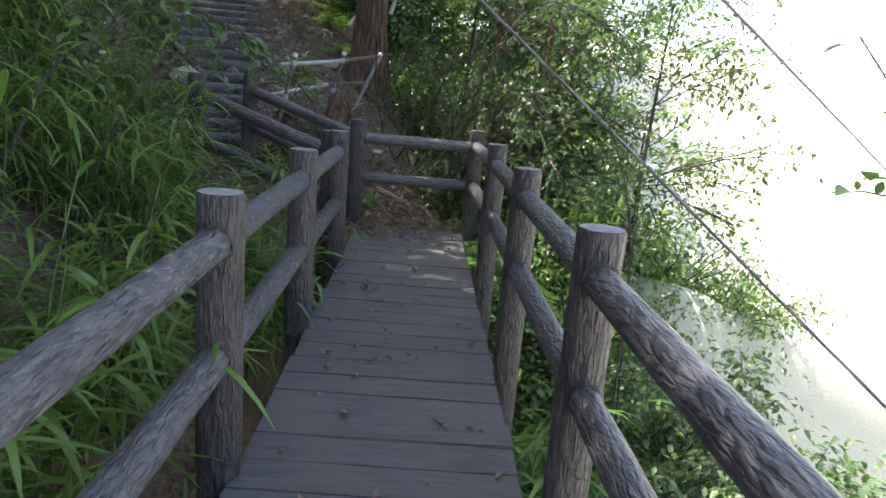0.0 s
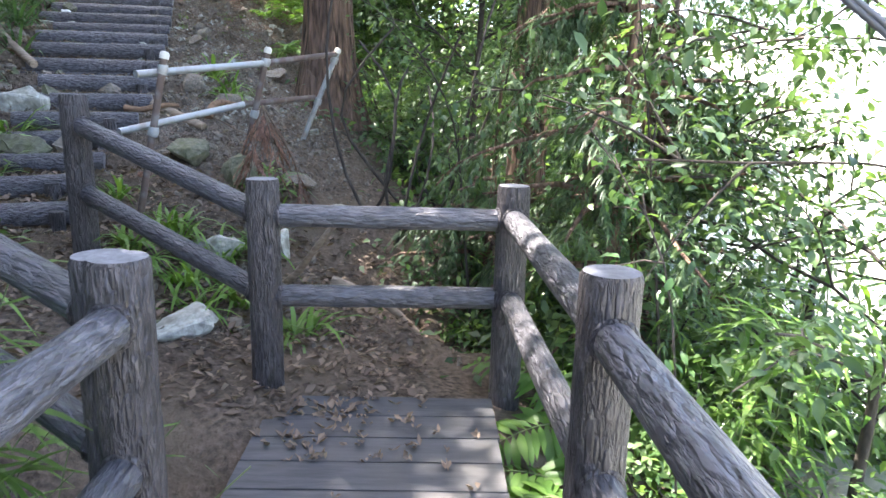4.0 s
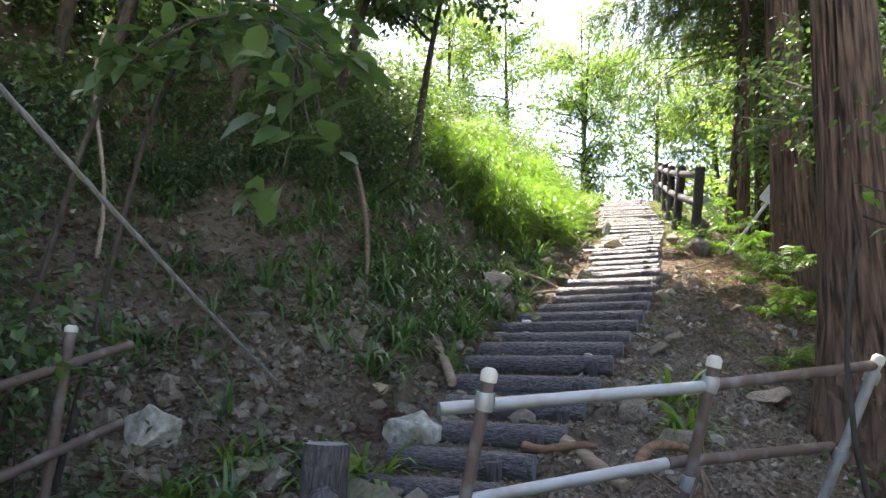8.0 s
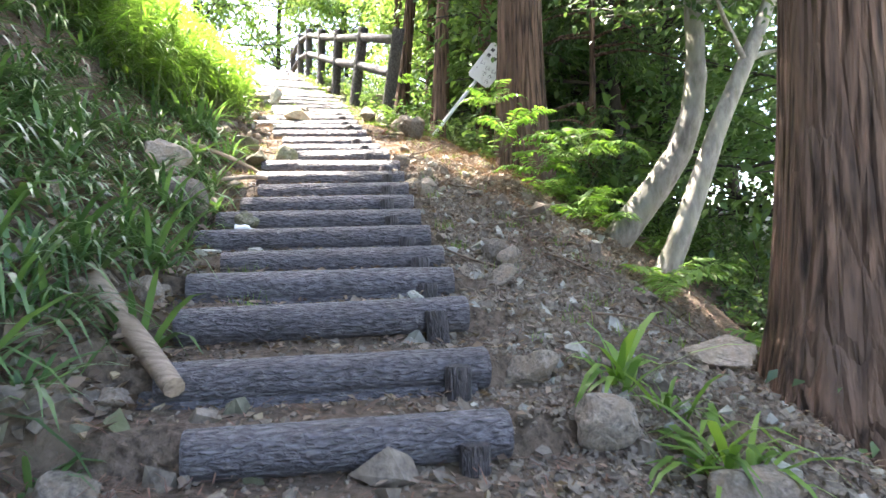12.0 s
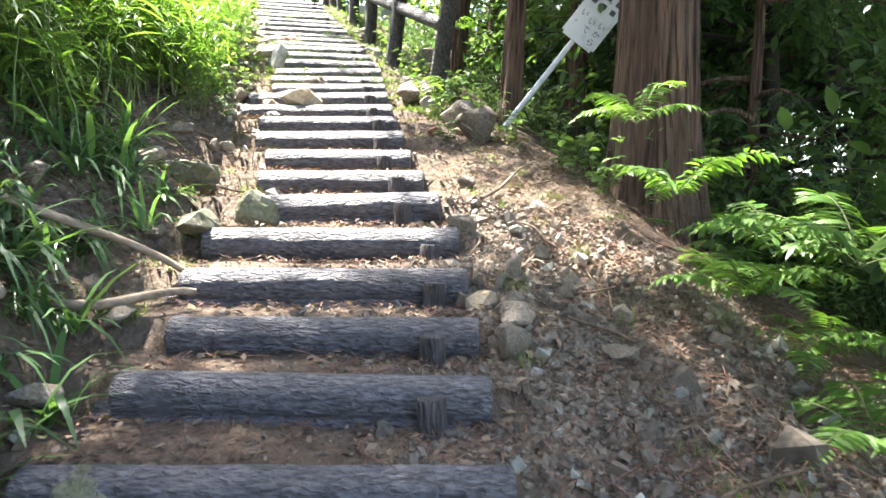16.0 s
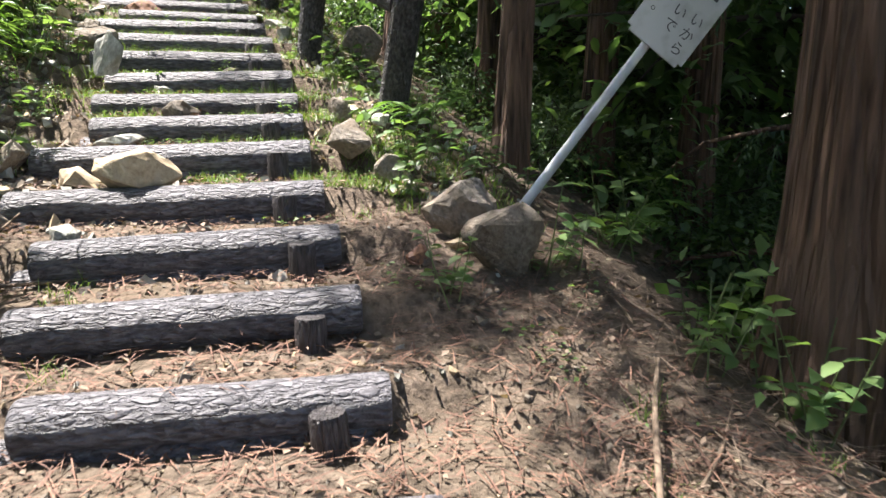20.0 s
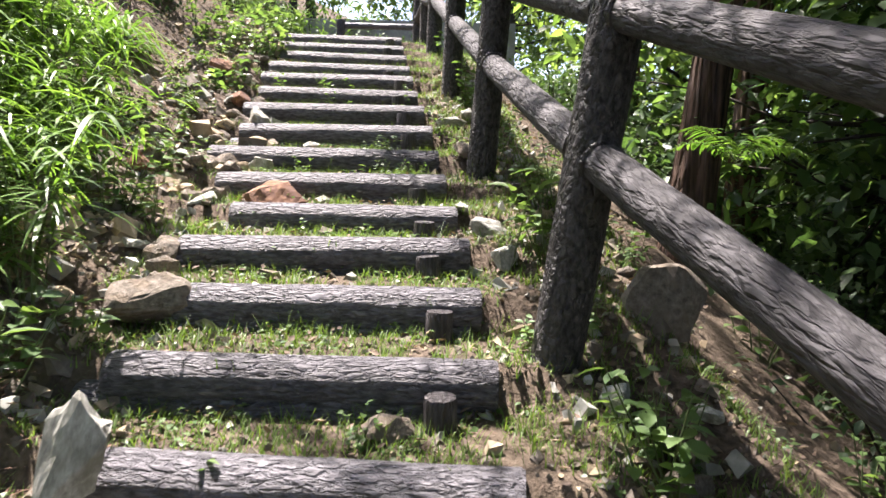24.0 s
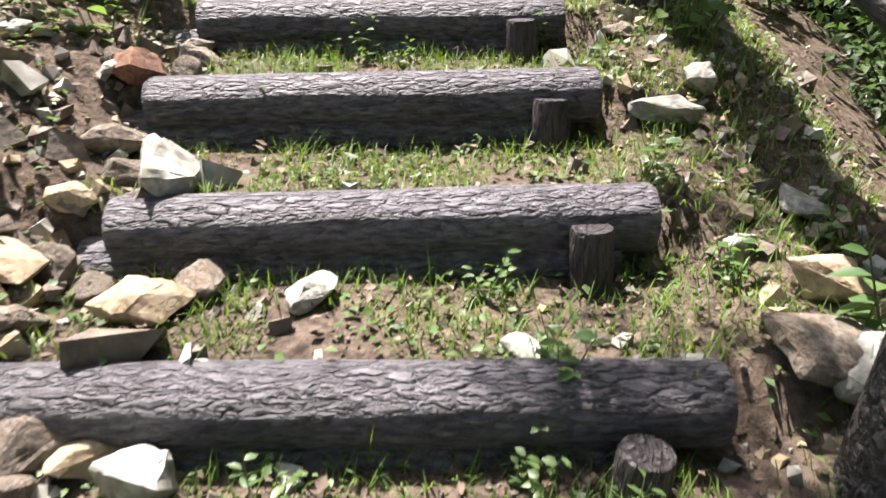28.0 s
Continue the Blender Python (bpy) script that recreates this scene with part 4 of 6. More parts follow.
def arching_branch(points, r, count, leaf, reach, label, mat=None, seed=0, start=0.45, name="arching_branch"):
    """A thin leafy stem rooted in the ground and arching out over the way."""
    rs = np.random.RandomState(seed + 900)
    path = curve(np.asarray(points, float) - points[0], 16)
    wood, crown = Sheet(), Sheet()
    wood.tube(path, np.linspace(r, 0.003, 16), 7, 0.05)
    for k in range(9):
        i = rs.randint(int(16 * start), 15)
        tw = limb_path(path[i], unit(path[min(i + 2, 15)] - path[i] + rs.normal(0, 0.12, 3)), reach * rs.uniform(0.6, 1.3), 0.35, rs, 4)
        wood.tube(tw, np.linspace(0.005, 0.002, 4), 4)
        spread_leaves(crown, tw, count // 10, reach * 0.25, leaf, rs, 0.1, 0.4, True)
    spread_leaves(crown, path[int(16 * start):], count // 10, reach * 0.3, leaf, rs, 0.1, 0.4, True)
    ob = thing(name, Matrix.Translation(Vector(points[0])), label, "branch")
    part("stem", wood.mesh("stem", M_DARKBARK), ob)
    part("foliage", crown.mesh("foliage", mat or M_LEAF), ob)


arching_branch([on_ground(-3.3, 5.6), (-2.7, 5.6, 3.2), (-1.7, 5.5, 3.3), (-1.0, 5.4, 2.75)], 0.02, 130, 0.12, 0.5, "leafy branch arching out from the bank over the landing", seed=1, start=0.5)
arching_branch([on_ground(-1.3, 1.4), (-0.9, 1.6, 1.4), (-0.4, 1.85, 1.7), (-0.02, 2.4, 1.35)], 0.012, 70, 0.075, 0.22, "thin leafy branch arching over the bridge railing", seed=3, start=0.5)
arching_branch([on_ground(2.6, 2.6), (2.4, 2.55, 0.6), (2.1, 2.5, 1.4), (1.8, 2.35, 1.7)], 0.012, 70, 0.06, 0.25, "leafy sprig rising beside the bridge railing", M_LEAF_SUN, seed=4)
arching_branch([on_ground(2.6, 2.9), (2.5, 2.8, 0.6), (2.4, 2.6, 1.1), (2.38, 2.5, 1.5)], 0.012, 60, 0.06, 0.25, "leafy sprig rising beside the bridge railing", M_LEAF_SUN, seed=5)
arching_branch([on_ground(2.3, 5.0), (2.1, 4.9, 0.8), (1.95, 4.8, 1.6), (1.85, 4.75, 2.05)], 0.012, 70, 0.06, 0.25, "leafy sprig rising beside the bridge railing", M_LEAF_SUN, seed=6)
arching_branch([on_ground(2.0, 3.7), (1.85, 3.75, 0.3), (1.78, 3.82, 1.02), (1.52, 4.09, 1.4)], 0.008, 60, 0.055, 0.18, "pale-leaved vine climbing beside the bridge railing", M_STRAP, seed=7)

arching_branch([on_ground(-3.2, 5.2), (-2.6, 5.3, 3.1), (-1.8, 5.45, 3.25), (-1.05, 5.45, 2.72)], 0.02, 150, 0.14, 0.45, "leafy branch arching out from the bank over the landing", seed=11, start=0.55)
arching_branch([on_ground(-2.9, 3.9), (-2.3, 4.2, 2.6), (-1.8, 4.4, 2.75), (-1.35, 4.45, 2.5)], 0.016, 60, 0.15, 0.3, "leafy branch arching out from the bank over the landing", seed=12, start=0.6)
arching_branch([on_ground(-1.5, 0.9), (-1.1, 1.1, 1.5), (-0.6, 1.4, 1.85), (-0.25, 1.8, 1.65)], 0.012, 110, 0.09, 0.3, "leafy branch arching over the bridge railing", seed=13, start=0.45)
arching_branch([on_ground(1.3, 6.6), (1.1, 6.5, 1.4), (0.7, 6.4, 2.0), (0.3, 6.3, 2.2)], 0.014, 130, 0.06, 0.35, "leafy sapling reaching past the cedar", M_LEAF_MID, seed=14, start=0.45)
arching_branch([on_ground(2.9, -0.6), (2.7, -0.5, 0.4), (2.4, -0.4, 1.4), (2.05, -0.3, 1.75)], 0.014, 110, 0.08, 0.35, "leafy sapling rising beside the bridge railing", M_LEAF_SUN, seed=15)

# ---- steel pipe rail beside the lower steps ----


def pipe_thing(name, ends, label, r=0.024, mat=None):
    a, b = Vector(ends[0]), Vector(ends[1])
    L = (b - a).length
    s = Sheet()
    s.tube([(0, 0, 0), (L * 0.5, 0, 0), (L, 0, 0)], r, 14)
    return s.mesh(name, mat or M_STEEL), span(a, b)


pipe_rail = thing("pipe_rail", pose(-0.85, 6.1, 0.5), "galvanised scaffold-pipe rail on leaning rusty stakes", "railing")
back = pipe_rail.matrix_basis.inverted()
PIPES = [((-1.023, 6.03, 1.595), (-0.42, 6.98, 1.72)), ((-0.42, 6.98, 1.72), (0.03, 8.1, 1.87)), ((-1.19, 6.1, 1.215), (-0.58, 6.98, 1.4)), ((-0.58, 6.98, 1.4), (-0.2, 8.1, 1.46))]
for n, ends in enumerate(PIPES):
    me, m = pipe_thing("pipe", ends, "", 0.025, M_STEEL if n % 2 == 0 else M_RUST)
    part("pipe", me, pipe_rail, back @ m)
for (a, c), mat in [(((-1.15, 6.12, 0.4), (-0.855, 6.105, 1.73)), M_RUST), (((-0.72, 7.05, 0.5), (-0.375, 7.0, 1.83)), M_RUST), (((-0.36, 8.12, 0.95), (0.04, 8.07, 1.9)), M_STEEL)]:
    me, m = pipe_thing("stake", (a, c), "", 0.024, mat)
    st = part("stake", me, pipe_rail, back @ m)
    L = (Vector(c) - Vector(a)).length
    s = Sheet()
    s.tube([(L - 0.03, 0, 0), (L + 0.004, 0, 0), (L + 0.018, 0, 0)], [0.031, 0.031, 0.018], 12)
    part("cap", s.mesh("cap", M_CAP), st, label="pale weathered cap")
    for h in (L - 0.1, L - 0.52):
        s = Sheet()
        s.tube([(h - 0.03, 0, 0), (h, 0.004, 0), (h + 0.03, 0, 0)], [0.034, 0.037, 0.034], 10)
        part("clamp", s.mesh("clamp", M_STEEL), st)

left_rail = thing("pipe_rail", pose(-2.85, 5.4, 1.0), "rusty pipe handrail on short stakes along the bank", "railing")
back = left_rail.matrix_basis.inverted()
STAKES = [((-2.4, 4.45, 0.35), (-2.4, 4.45, 1.55)), ((-2.85, 5.4, 0.9), (-2.82, 5.4, 1.87)), ((-2.15, 3.75, 0.2), (-2.1, 3.7, 1.45))]
for a, c in STAKES:
    me, m = pipe_thing("stake", (a, c), "", 0.024, M_RUST)
    st = part("stake", me, left_rail, back @ m)
    L = (Vector(c) - Vector(a)).length
    s = Sheet()
    s.tube([(L - 0.02, 0, 0), (L + 0.004, 0, 0), (L + 0.014, 0, 0)], [0.03, 0.03, 0.018], 12)
    part("cap", s.mesh("cap", M_CAP), st, label="pale weathered cap")
for ends in [((-2.08, 3.72, 1.25), (-2.4, 4.47, 1.38)), ((-2.4, 4.47, 1.38), (-2.95, 5.75, 1.82)), ((-2.08, 3.72, 0.85), (-2.4, 4.47, 0.98)), ((-2.4, 4.47, 0.98), (-2.95, 5.75, 1.42))]:
    me, m = pipe_thing("pipe", ends, "", 0.022, M_RUST)
    part("pipe", me, left_rail, back @ m)

# Wire rope anchored in the bank, and the cables strung past the bridge.


def cable(name, a, c, r, sag, mat, label, n=24):
    u = np.linspace(0, 1, n)[:, None]
    p = np.asarray(a) + (np.asarray(c) - np.asarray(a)) * u - np.array([0, 0, 1.0]) * sag * 4 * u * (1 - u)
    s = Sheet()
    for ph in (0, 2.1, 4.2):
        tw = np.linspace(0, 70, n * 4)
        q = np.stack([np.interp(np.linspace(0, 1, n * 4), u[:, 0], p[:, k]) for k in range(3)], 1)
        d = unit(np.asarray(c) - np.asarray(a))
        e1 = unit(np.cross(d, [0, 0, 1.0]))
        e2 = np.cross(d, e1)
        q = q + r * 0.5 * (np.cos(tw + ph)[:, None] * e1 + np.sin(tw + ph)[:, None] * e2)
        s.tube(q - np.asarray(a), r * 0.62, 5, caps=False)
    return tagged(part(name, s.mesh(name, mat), None, Matrix.Translation(Vector(a))), label, "cable")


cable("wire_rope", (-2.87, 6.62, 1.66), (-0.9, 3.5, 3.05), 0.010, 0.03, M_WIRE, "grey wire rope staked into the bank")
cable("cable", (-3.0, 4.485, 5.65), (9.48, -0.38, -5.01), 0.012, 0.0, M_CABLE, "dark twisted cable strung down past the bridge")
cable("cable", (-4.5, -2.38, 5.42), (20.25, 14.45, -5.3), 0.012, 0.0, M_CABLE, "dark twisted cable strung down past the bridge")

# ---- stones ----


def stone_mesh(seed, flat=0.7, mat=None, points=15):
    rs = np.random.RandomState(seed)
    bm = bmesh.new()
    p = unit(rs.normal(0, 1, (points, 3))) * rs.uniform(0.88, 1.0, (points, 1)) * [0.5, 0.5 * rs.uniform(0.6, 0.95), 0.5 * flat]
    for v in p:
        bm.verts.new(v)
    bmesh.ops.convex_hull(bm, input=bm.verts)
    bmesh.ops.delete(bm, geom=[v for v in bm.verts if not v.link_faces], context="VERTS")
    bmesh.ops.bevel(bm, geom=bm.edges[:], offset=0.03, segments=1, affect="EDGES", clamp_overlap=True)
    for v in bm.verts:
        v.co = (max(-0.5, min(0.5, v.co.x)), max(-0.5, min(0.5, v.co.y)), max(-0.5 * flat, min(0.5 * flat, v.co.z)))
    bmesh.ops.triangulate(bm, faces=bm.faces[:])
    bmesh.ops.subdivide_edges(bm, edges=[e for e in bm.edges if e.calc_length() > 0.2], cuts=1)
    bmesh.ops.triangulate(bm, faces=bm.faces[:])
    bmesh.ops.subdivide_edges(bm, edges=[e for e in bm.edges if e.calc_length() > 0.16], cuts=1)
    bmesh.ops.triangulate(bm, faces=bm.faces[:])
    for v in bm.verts:
        q = v.co * 4 + Vector((seed, 0, 0))
        v.co += v.co.normalized() * (0.04 * noise.noise(q) + 0.025 * noise.noise(q * 2.7) + 0.01 * noise.noise(q * 7))
    me = bpy.data.meshes.new("stone")
    bm.to_mesh(me)
    bm.free()
    me.materials.append(mat or M_STONE)
    return me


STONES = [stone_mesh(s, f) for s, f in enumerate((0.45, 0.6, 0.75, 0.5, 0.85, 0.4, 0.65, 0.55))]
PALE = [stone_mesh(20 + s, f, M_STONE_PALE) for s, f in enumerate((0.5, 0.7, 0.4))]
MOSSY = [stone_mesh(50 + s, f, M_STONE_MOSS) for s, f in enumerate((0.45, 0.8, 0.65))]
RED = [stone_mesh(30 + s, 0.65, M_STONE_RED) for s in range(2)] + [stone_mesh(36, 0.7, M_STONE_RED, 24)]
OCHRE = [stone_mesh(40 + s, 0.5, M_STONE_OCHRE) for s in range(2)] + [stone_mesh(47, 0.55, M_STONE_OCHRE, 26)]


def stone(me, x, y, size, label, up=0.25, z=None, turn=None, tilt=12, group="", squash=1.0, name="stone"):
    zz = ground_at(x, y) if z is None else z
    sit = -min(v.co.z for v in me.vertices) * (0.4 + min(up, 0.35))
    m = pose(x, y, zz + size * squash * sit, R.uniform(-tilt, tilt), R.uniform(-tilt, tilt), R.uniform(0, 360) if turn is None else turn)
    ob = part(name, me, None, m @ Matrix.Diagonal((size, size, size * squash, 1)))
    return tagged(ob, label, "stone", group)


# Stones that stand out along the way.
stone(PALE[0], -2.72, 7.68, 0.5, "large pale green-white boulder beside the lower steps", 0.35, turn=20, squash=1.35, z=1.25, name="boulder")
stone(MOSSY[0], -2.35, 6.95, 0.6, "flat mossy slab lying at the edge of the steps", 0.1)
stone(STONES[2], -4.15, 10.6, 0.5, "large angular grey rock in the bank", 0.3, turn=50, name="boulder")
stone(STONES[4], -4.5, 11.0, 0.42, "large angular grey rock in the bank", 0.3, name="boulder")
stone(MOSSY[2], -1.12, 7.25, 0.46, "mossy pale slab under the pipe rail", 0.12)
stone(MOSSY[1], -0.66, 7.1, 0.5, "mossy pale slab under the pipe rail", 0.2)
stone(STONES[5], -0.24, 7.33, 0.42, "flat grey slab on the slope", 0.1)
stone(PALE[2], 0.12, 7.3, 0.3, "flat pale stone on the slope", 0.1)
stone(PALE[2], -0.52, 5.2, 0.55, "grey-blue slab lying at the landing", 0.1, turn=60)
stone(STONES[0], -0.95, 5.52, 0.42, "flat grey slab lying at the landing", 0.14)
stone(STONES[5], -1.22, 5.45, 0.36, "flat grey slab lying at the landing", 0.14)
stone(PALE[1], -0.52, 6.05, 0.36, "pale block below the landing railing", 0.25)
stone(PALE[1], -0.13, 6.2, 0.34, "pale block below the landing railing", 0.25)
stone(STONES[6], -2.75, 5.75, 0.5, "grey rock half sunk in the bank", 0.2)
stone(PALE[2], -2.6, 5.75, 0.15, "pale splinter of rock on the bank", 0.2)
stone(STONES[4], -3.1, 5.0, 0.5, "pale grey rock in the bank", 0.3)
stone(PALE[1], -3.5, 6.2, 0.45, "pale angular rock in the bank", 0.3)
stone(STONES[6], -0.88, 9.5, 0.42, "dark rounded rock at the edge of the slope", 0.25, name="boulder")
stone(STONES[2], -1.5, 8.6, 0.32, "grey rock beside a step", 0.25)
stone(STONES[1], -1.1, 8.4, 0.34, "grey rock beside the steps", 0.2)
stone(STONES[5], -2.62, 11.92, 0.28, "grey rock beside a step", 0.25)
stone(MOSSY[0], -4.3, 12.3, 0.42, "mossy grey rock at a step's end", 0.2)
stone(MOSSY[1], -4.12, 12.6, 0.36, "mossy upright grey rock at a step's end", 0.3, squash=1.05, turn=70)
stone(MOSSY[2], -4.75, 12.95, 0.42, "mossy grey rock on the bank", 0.3)
stone(MOSSY[2], -6.3, 13.7, 0.6, "mossy boulder under the bamboo grass", 0.35, name="boulder")
stone(STONES[7], -3.97, 15.4, 0.42, "pale brown boulder beside the steps", 0.32, name="boulder")
stone(STONES[4], -3.2, 14.56, 0.4, "grey boulder lying below the sign", 0.35, turn=40, z=ground_at(-3.2, 14.56) + 0.02, name="boulder")
stone(STONES[1], -3.36, 14.86, 0.52, "dark grey boulder lying below the sign", 0.3, name="boulder")
stone(OCHRE[2], -4.79, 14.76, 0.42, "ochre block resting on a log step", 0.3, z=4.12, turn=12, tilt=3, squash=1.0)
stone(OCHRE[1], -5.12, 14.86, 0.32, "ochre stone beside a log step", 0.2)
stone(PALE[1], -5.56, 15.95, 0.2, "upright pale stone at a step's end", 0.4, squash=2.3, turn=20, z=4.72)
stone(STONES[7], -6.1, 16.78, 0.42, "flat brown rock at a step's end", 0.35, turn=100, z=ground_at(-6.1, 16.78) + 0.03)
stone(RED[2], -6.25, 17.79, 0.4, "rust-brown block with an orange face lying on a step", 0.3, turn=25, tilt=4, squash=0.74, z=5.33)
stone(RED[1], -6.95, 17.55, 0.24, "dull red stone beside the steps", 0.25)
stone(PALE[0], -5.33, 18.05, 0.13, "small white stone at a step's end", 0.3)
stone(STONES[2], -4.3, 17.55, 0.5, "dark angular rock below the railing", 0.3, name="boulder")
stone(PALE[0], -6.6, 18.7, 0.17, "pale yellow stone on the grass of a step", 0.3)
stone(OCHRE[1], -7.22, 18.42, 0.32, "flat ochre stone beside a step", 0.18, squash=0.8)
stone(OCHRE[0], -6.78, 18.27, 0.27, "flat pale stone below a step's end", 0.15, squash=0.7)
stone(STONES[7], -6.86, 18.66, 0.2, "dark brown stone beside a step", 0.2)
stone(PALE[2], -6.12, 18.72, 0.13, "small pale stone on the grass of a step", 0.2)
stone(PALE[0], -6.03, 19.78, 0.27, "flat pale stone at a step's end", 0.25, squash=0.8)
stone(STONES[6], -5.6, 18.95, 0.27, "pale grey rock beside the steps", 0.3)
stone(PALE[1], -5.75, 19.25, 0.12, "small white stone at a step's end", 0.2)
stone(PALE[1], -2.32, 9.44, 0.13, "pale stone lying on a step", 0.35)

stone(PALE[1], -4.84, 14.28, 0.13, "pale pink block beside a log step", 0.35)
stone(PALE[0], -3.47, 15.12, 0.11, "small pale stone below the sign", 0.35)
stone(OCHRE[1], -3.92, 12.48, 0.11, "small yellow stone beside a mossy rock", 0.4)
stone(PALE[2], -2.7, 12.8, 0.16, "pale grey stone on the worn earth", 0.3)
stone(PALE[1], -2.37, 12.62, 0.12, "pale stone on the worn earth", 0.35)
stone(PALE[1], -1.32, 11.55, 0.14, "ivory-white block on the gravel slope", 0.4, squash=0.8)
stone(PALE[0], -3.36, 10.0, 0.14, "mossy pale block at a step's end", 0.4)
stone(PALE[2], -3.62, 9.9, 0.2, "flat pale stone at a step's end", 0.3)
stone(STONES[6], -4.22, 11.08, 0.24, "pale brown rock beside the steps", 0.35)
stone(MOSSY[1], -3.75, 10.75, 0.3, "mossy brown rock beside the steps", 0.35)
stone(STONES[4], -2.62, 11.75, 0.2, "grey rock at a step's end", 0.3)
stone(STONES[0], -5.02, 16.56, 0.2, "thin slanting splinter of rock on a log step", 0.4, tilt=35)
stone(PALE[1], -5.35, 16.18, 0.16, "flat pale stone on the tread of a step", 0.3)
stone(STONES[1], -4.98, 15.62, 0.26, "flat banded grey stone on the tread of a step", 0.3, turn=80)
stone(PALE[2], -5.15, 15.28, 0.3, "flat pale stone on the tread of a step", 0.25, turn=15)
stone(STONES[2], -4.15, 15.85, 0.24, "brown rock at a step's end", 0.35)
stone(PALE[0], -4.1, 16.0, 0.15, "pale flat stone at a step's end", 0.35)
stone(PALE[1], -4.4, 16.95, 0.18, "pale stone beside the steps", 0.35)
stone(PALE[0], -4.15, 17.05, 0.15, "pale stone beside the steps", 0.35)
stone(PALE[1], -4.98, 17.68, 0.2, "pale stone at a step's end", 0.35)
stone(PALE[0], -6.05, 17.9, 0.13, "rounded pale stone on the tread of a step", 0.4)
stone(PALE[2], -5.86, 18.6, 0.09, "small pale stone on the tread of a step", 0.4)
stone(PALE[1], -6.64, 18.2, 0.2, "flat pale slab on the tread of a step", 0.3, turn=10)
stone(PALE[0], -6.57, 17.7, 0.13, "white stone beside the steps", 0.4)
stone(STONES[7], -6.85, 18.2, 0.26, "flat brown stone heaped beside the steps", 0.35)
stone(OCHRE[0], -6.9, 18.5, 0.24, "flat pale stone heaped beside the steps", 0.35)
stone(STONES[0], -6.7, 17.95, 0.24, "dark grey stone heaped beside the steps", 0.35)
stone(PALE[0], -5.5, 18.95, 0.3, "pale mossy rock beside the steps", 0.35)
stone(PALE[2], -5.62, 19.55, 0.24, "pale flat diamond-shaped stone at a step's end", 0.35)
stone(PALE[1], -5.95, 19.95, 0.16, "white stone at a step's end", 0.35)

for n, (x, y, size) in enumerate([(-2.95, 6.35, 0.24), (-3.25, 6.75, 0.3), (-3.4, 7.3, 0.26), (-2.6, 6.2, 0.2), (-2.4, 5.75, 0.22), (-2.75, 6.9, 0.2), (-3.05, 7.95, 0.28), (-3.2, 8.4, 0.24), (-2.35, 7.1, 0.3), (-2.2, 5.35, 0.26), (-2.85, 5.15, 0.22), (-3.6, 8.1, 0.32)]):
    stone((STONES[0], MOSSY[0], STONES[3], STONES[5])[n % 4], x, y, size, "flat slab of broken rock on the lower bank", 0.3, tilt=20, group="slabs on the bank")


def along(y, d):
    """A place beside the way: d metres to the right of its middle."""
    return float(np.interp(y, WAY[:, 1], WAY[:, 0])) + d / 0.94, y


rk = np.random.RandomState(21)
for n in range(140):
    y = rk.uniform(5.6, 21.5)
    d = rk.choice([-1, 1], p=[0.62, 0.38]) * (0.72 + abs(rk.normal(0, 0.38)))
    x, y = along(y, d)
    pool = STONES if rk.rand() < (0.9 if y < 14 else 0.6) else (PALE if rk.rand() < 0.55 else OCHRE if rk.rand() < 0.75 else RED)
    size = float(rk.uniform(0.07, 0.2) if rk.rand() < 0.75 else rk.uniform(0.2, 0.32))
    stone(pool[rk.randint(len(pool))], x, y, size, "loose angular stone on the earth beside the steps", 0.16, tilt=25, group="loose stones")

for n in range(56):
    x, y = along(rk.uniform(16.6, 21.2), -0.72 - abs(rk.normal(0, 0.3)))
    pool = (STONES, PALE, STONES, OCHRE)[n % 4]
    stone(pool[rk.randint(len(pool))], x, y, float(rk.uniform(0.08, 0.21)), "angular pale stone heaped beside the upper steps", 0.2, tilt=25, group="loose stones")
for n in range(66):
    x, y = rk.uniform(-3.7, -1.6), rk.uniform(4.4, 7.3)
    if y > 5.2 and x > np.interp(y, WAY[:, 1], WAY[:, 0]) - 0.75:
        continue
    stone((STONES[0], STONES[3], STONES[5], STONES[7], PALE[2])[n % 5], x, y, float(rk.lognormal(-1.85, 0.4)), "loose angular stone on the leaf-strewn bank", 0.14, tilt=28, group="loose stones")

# Gravel and chips of rock, too many to count.
rg = np.random.RandomState(31)


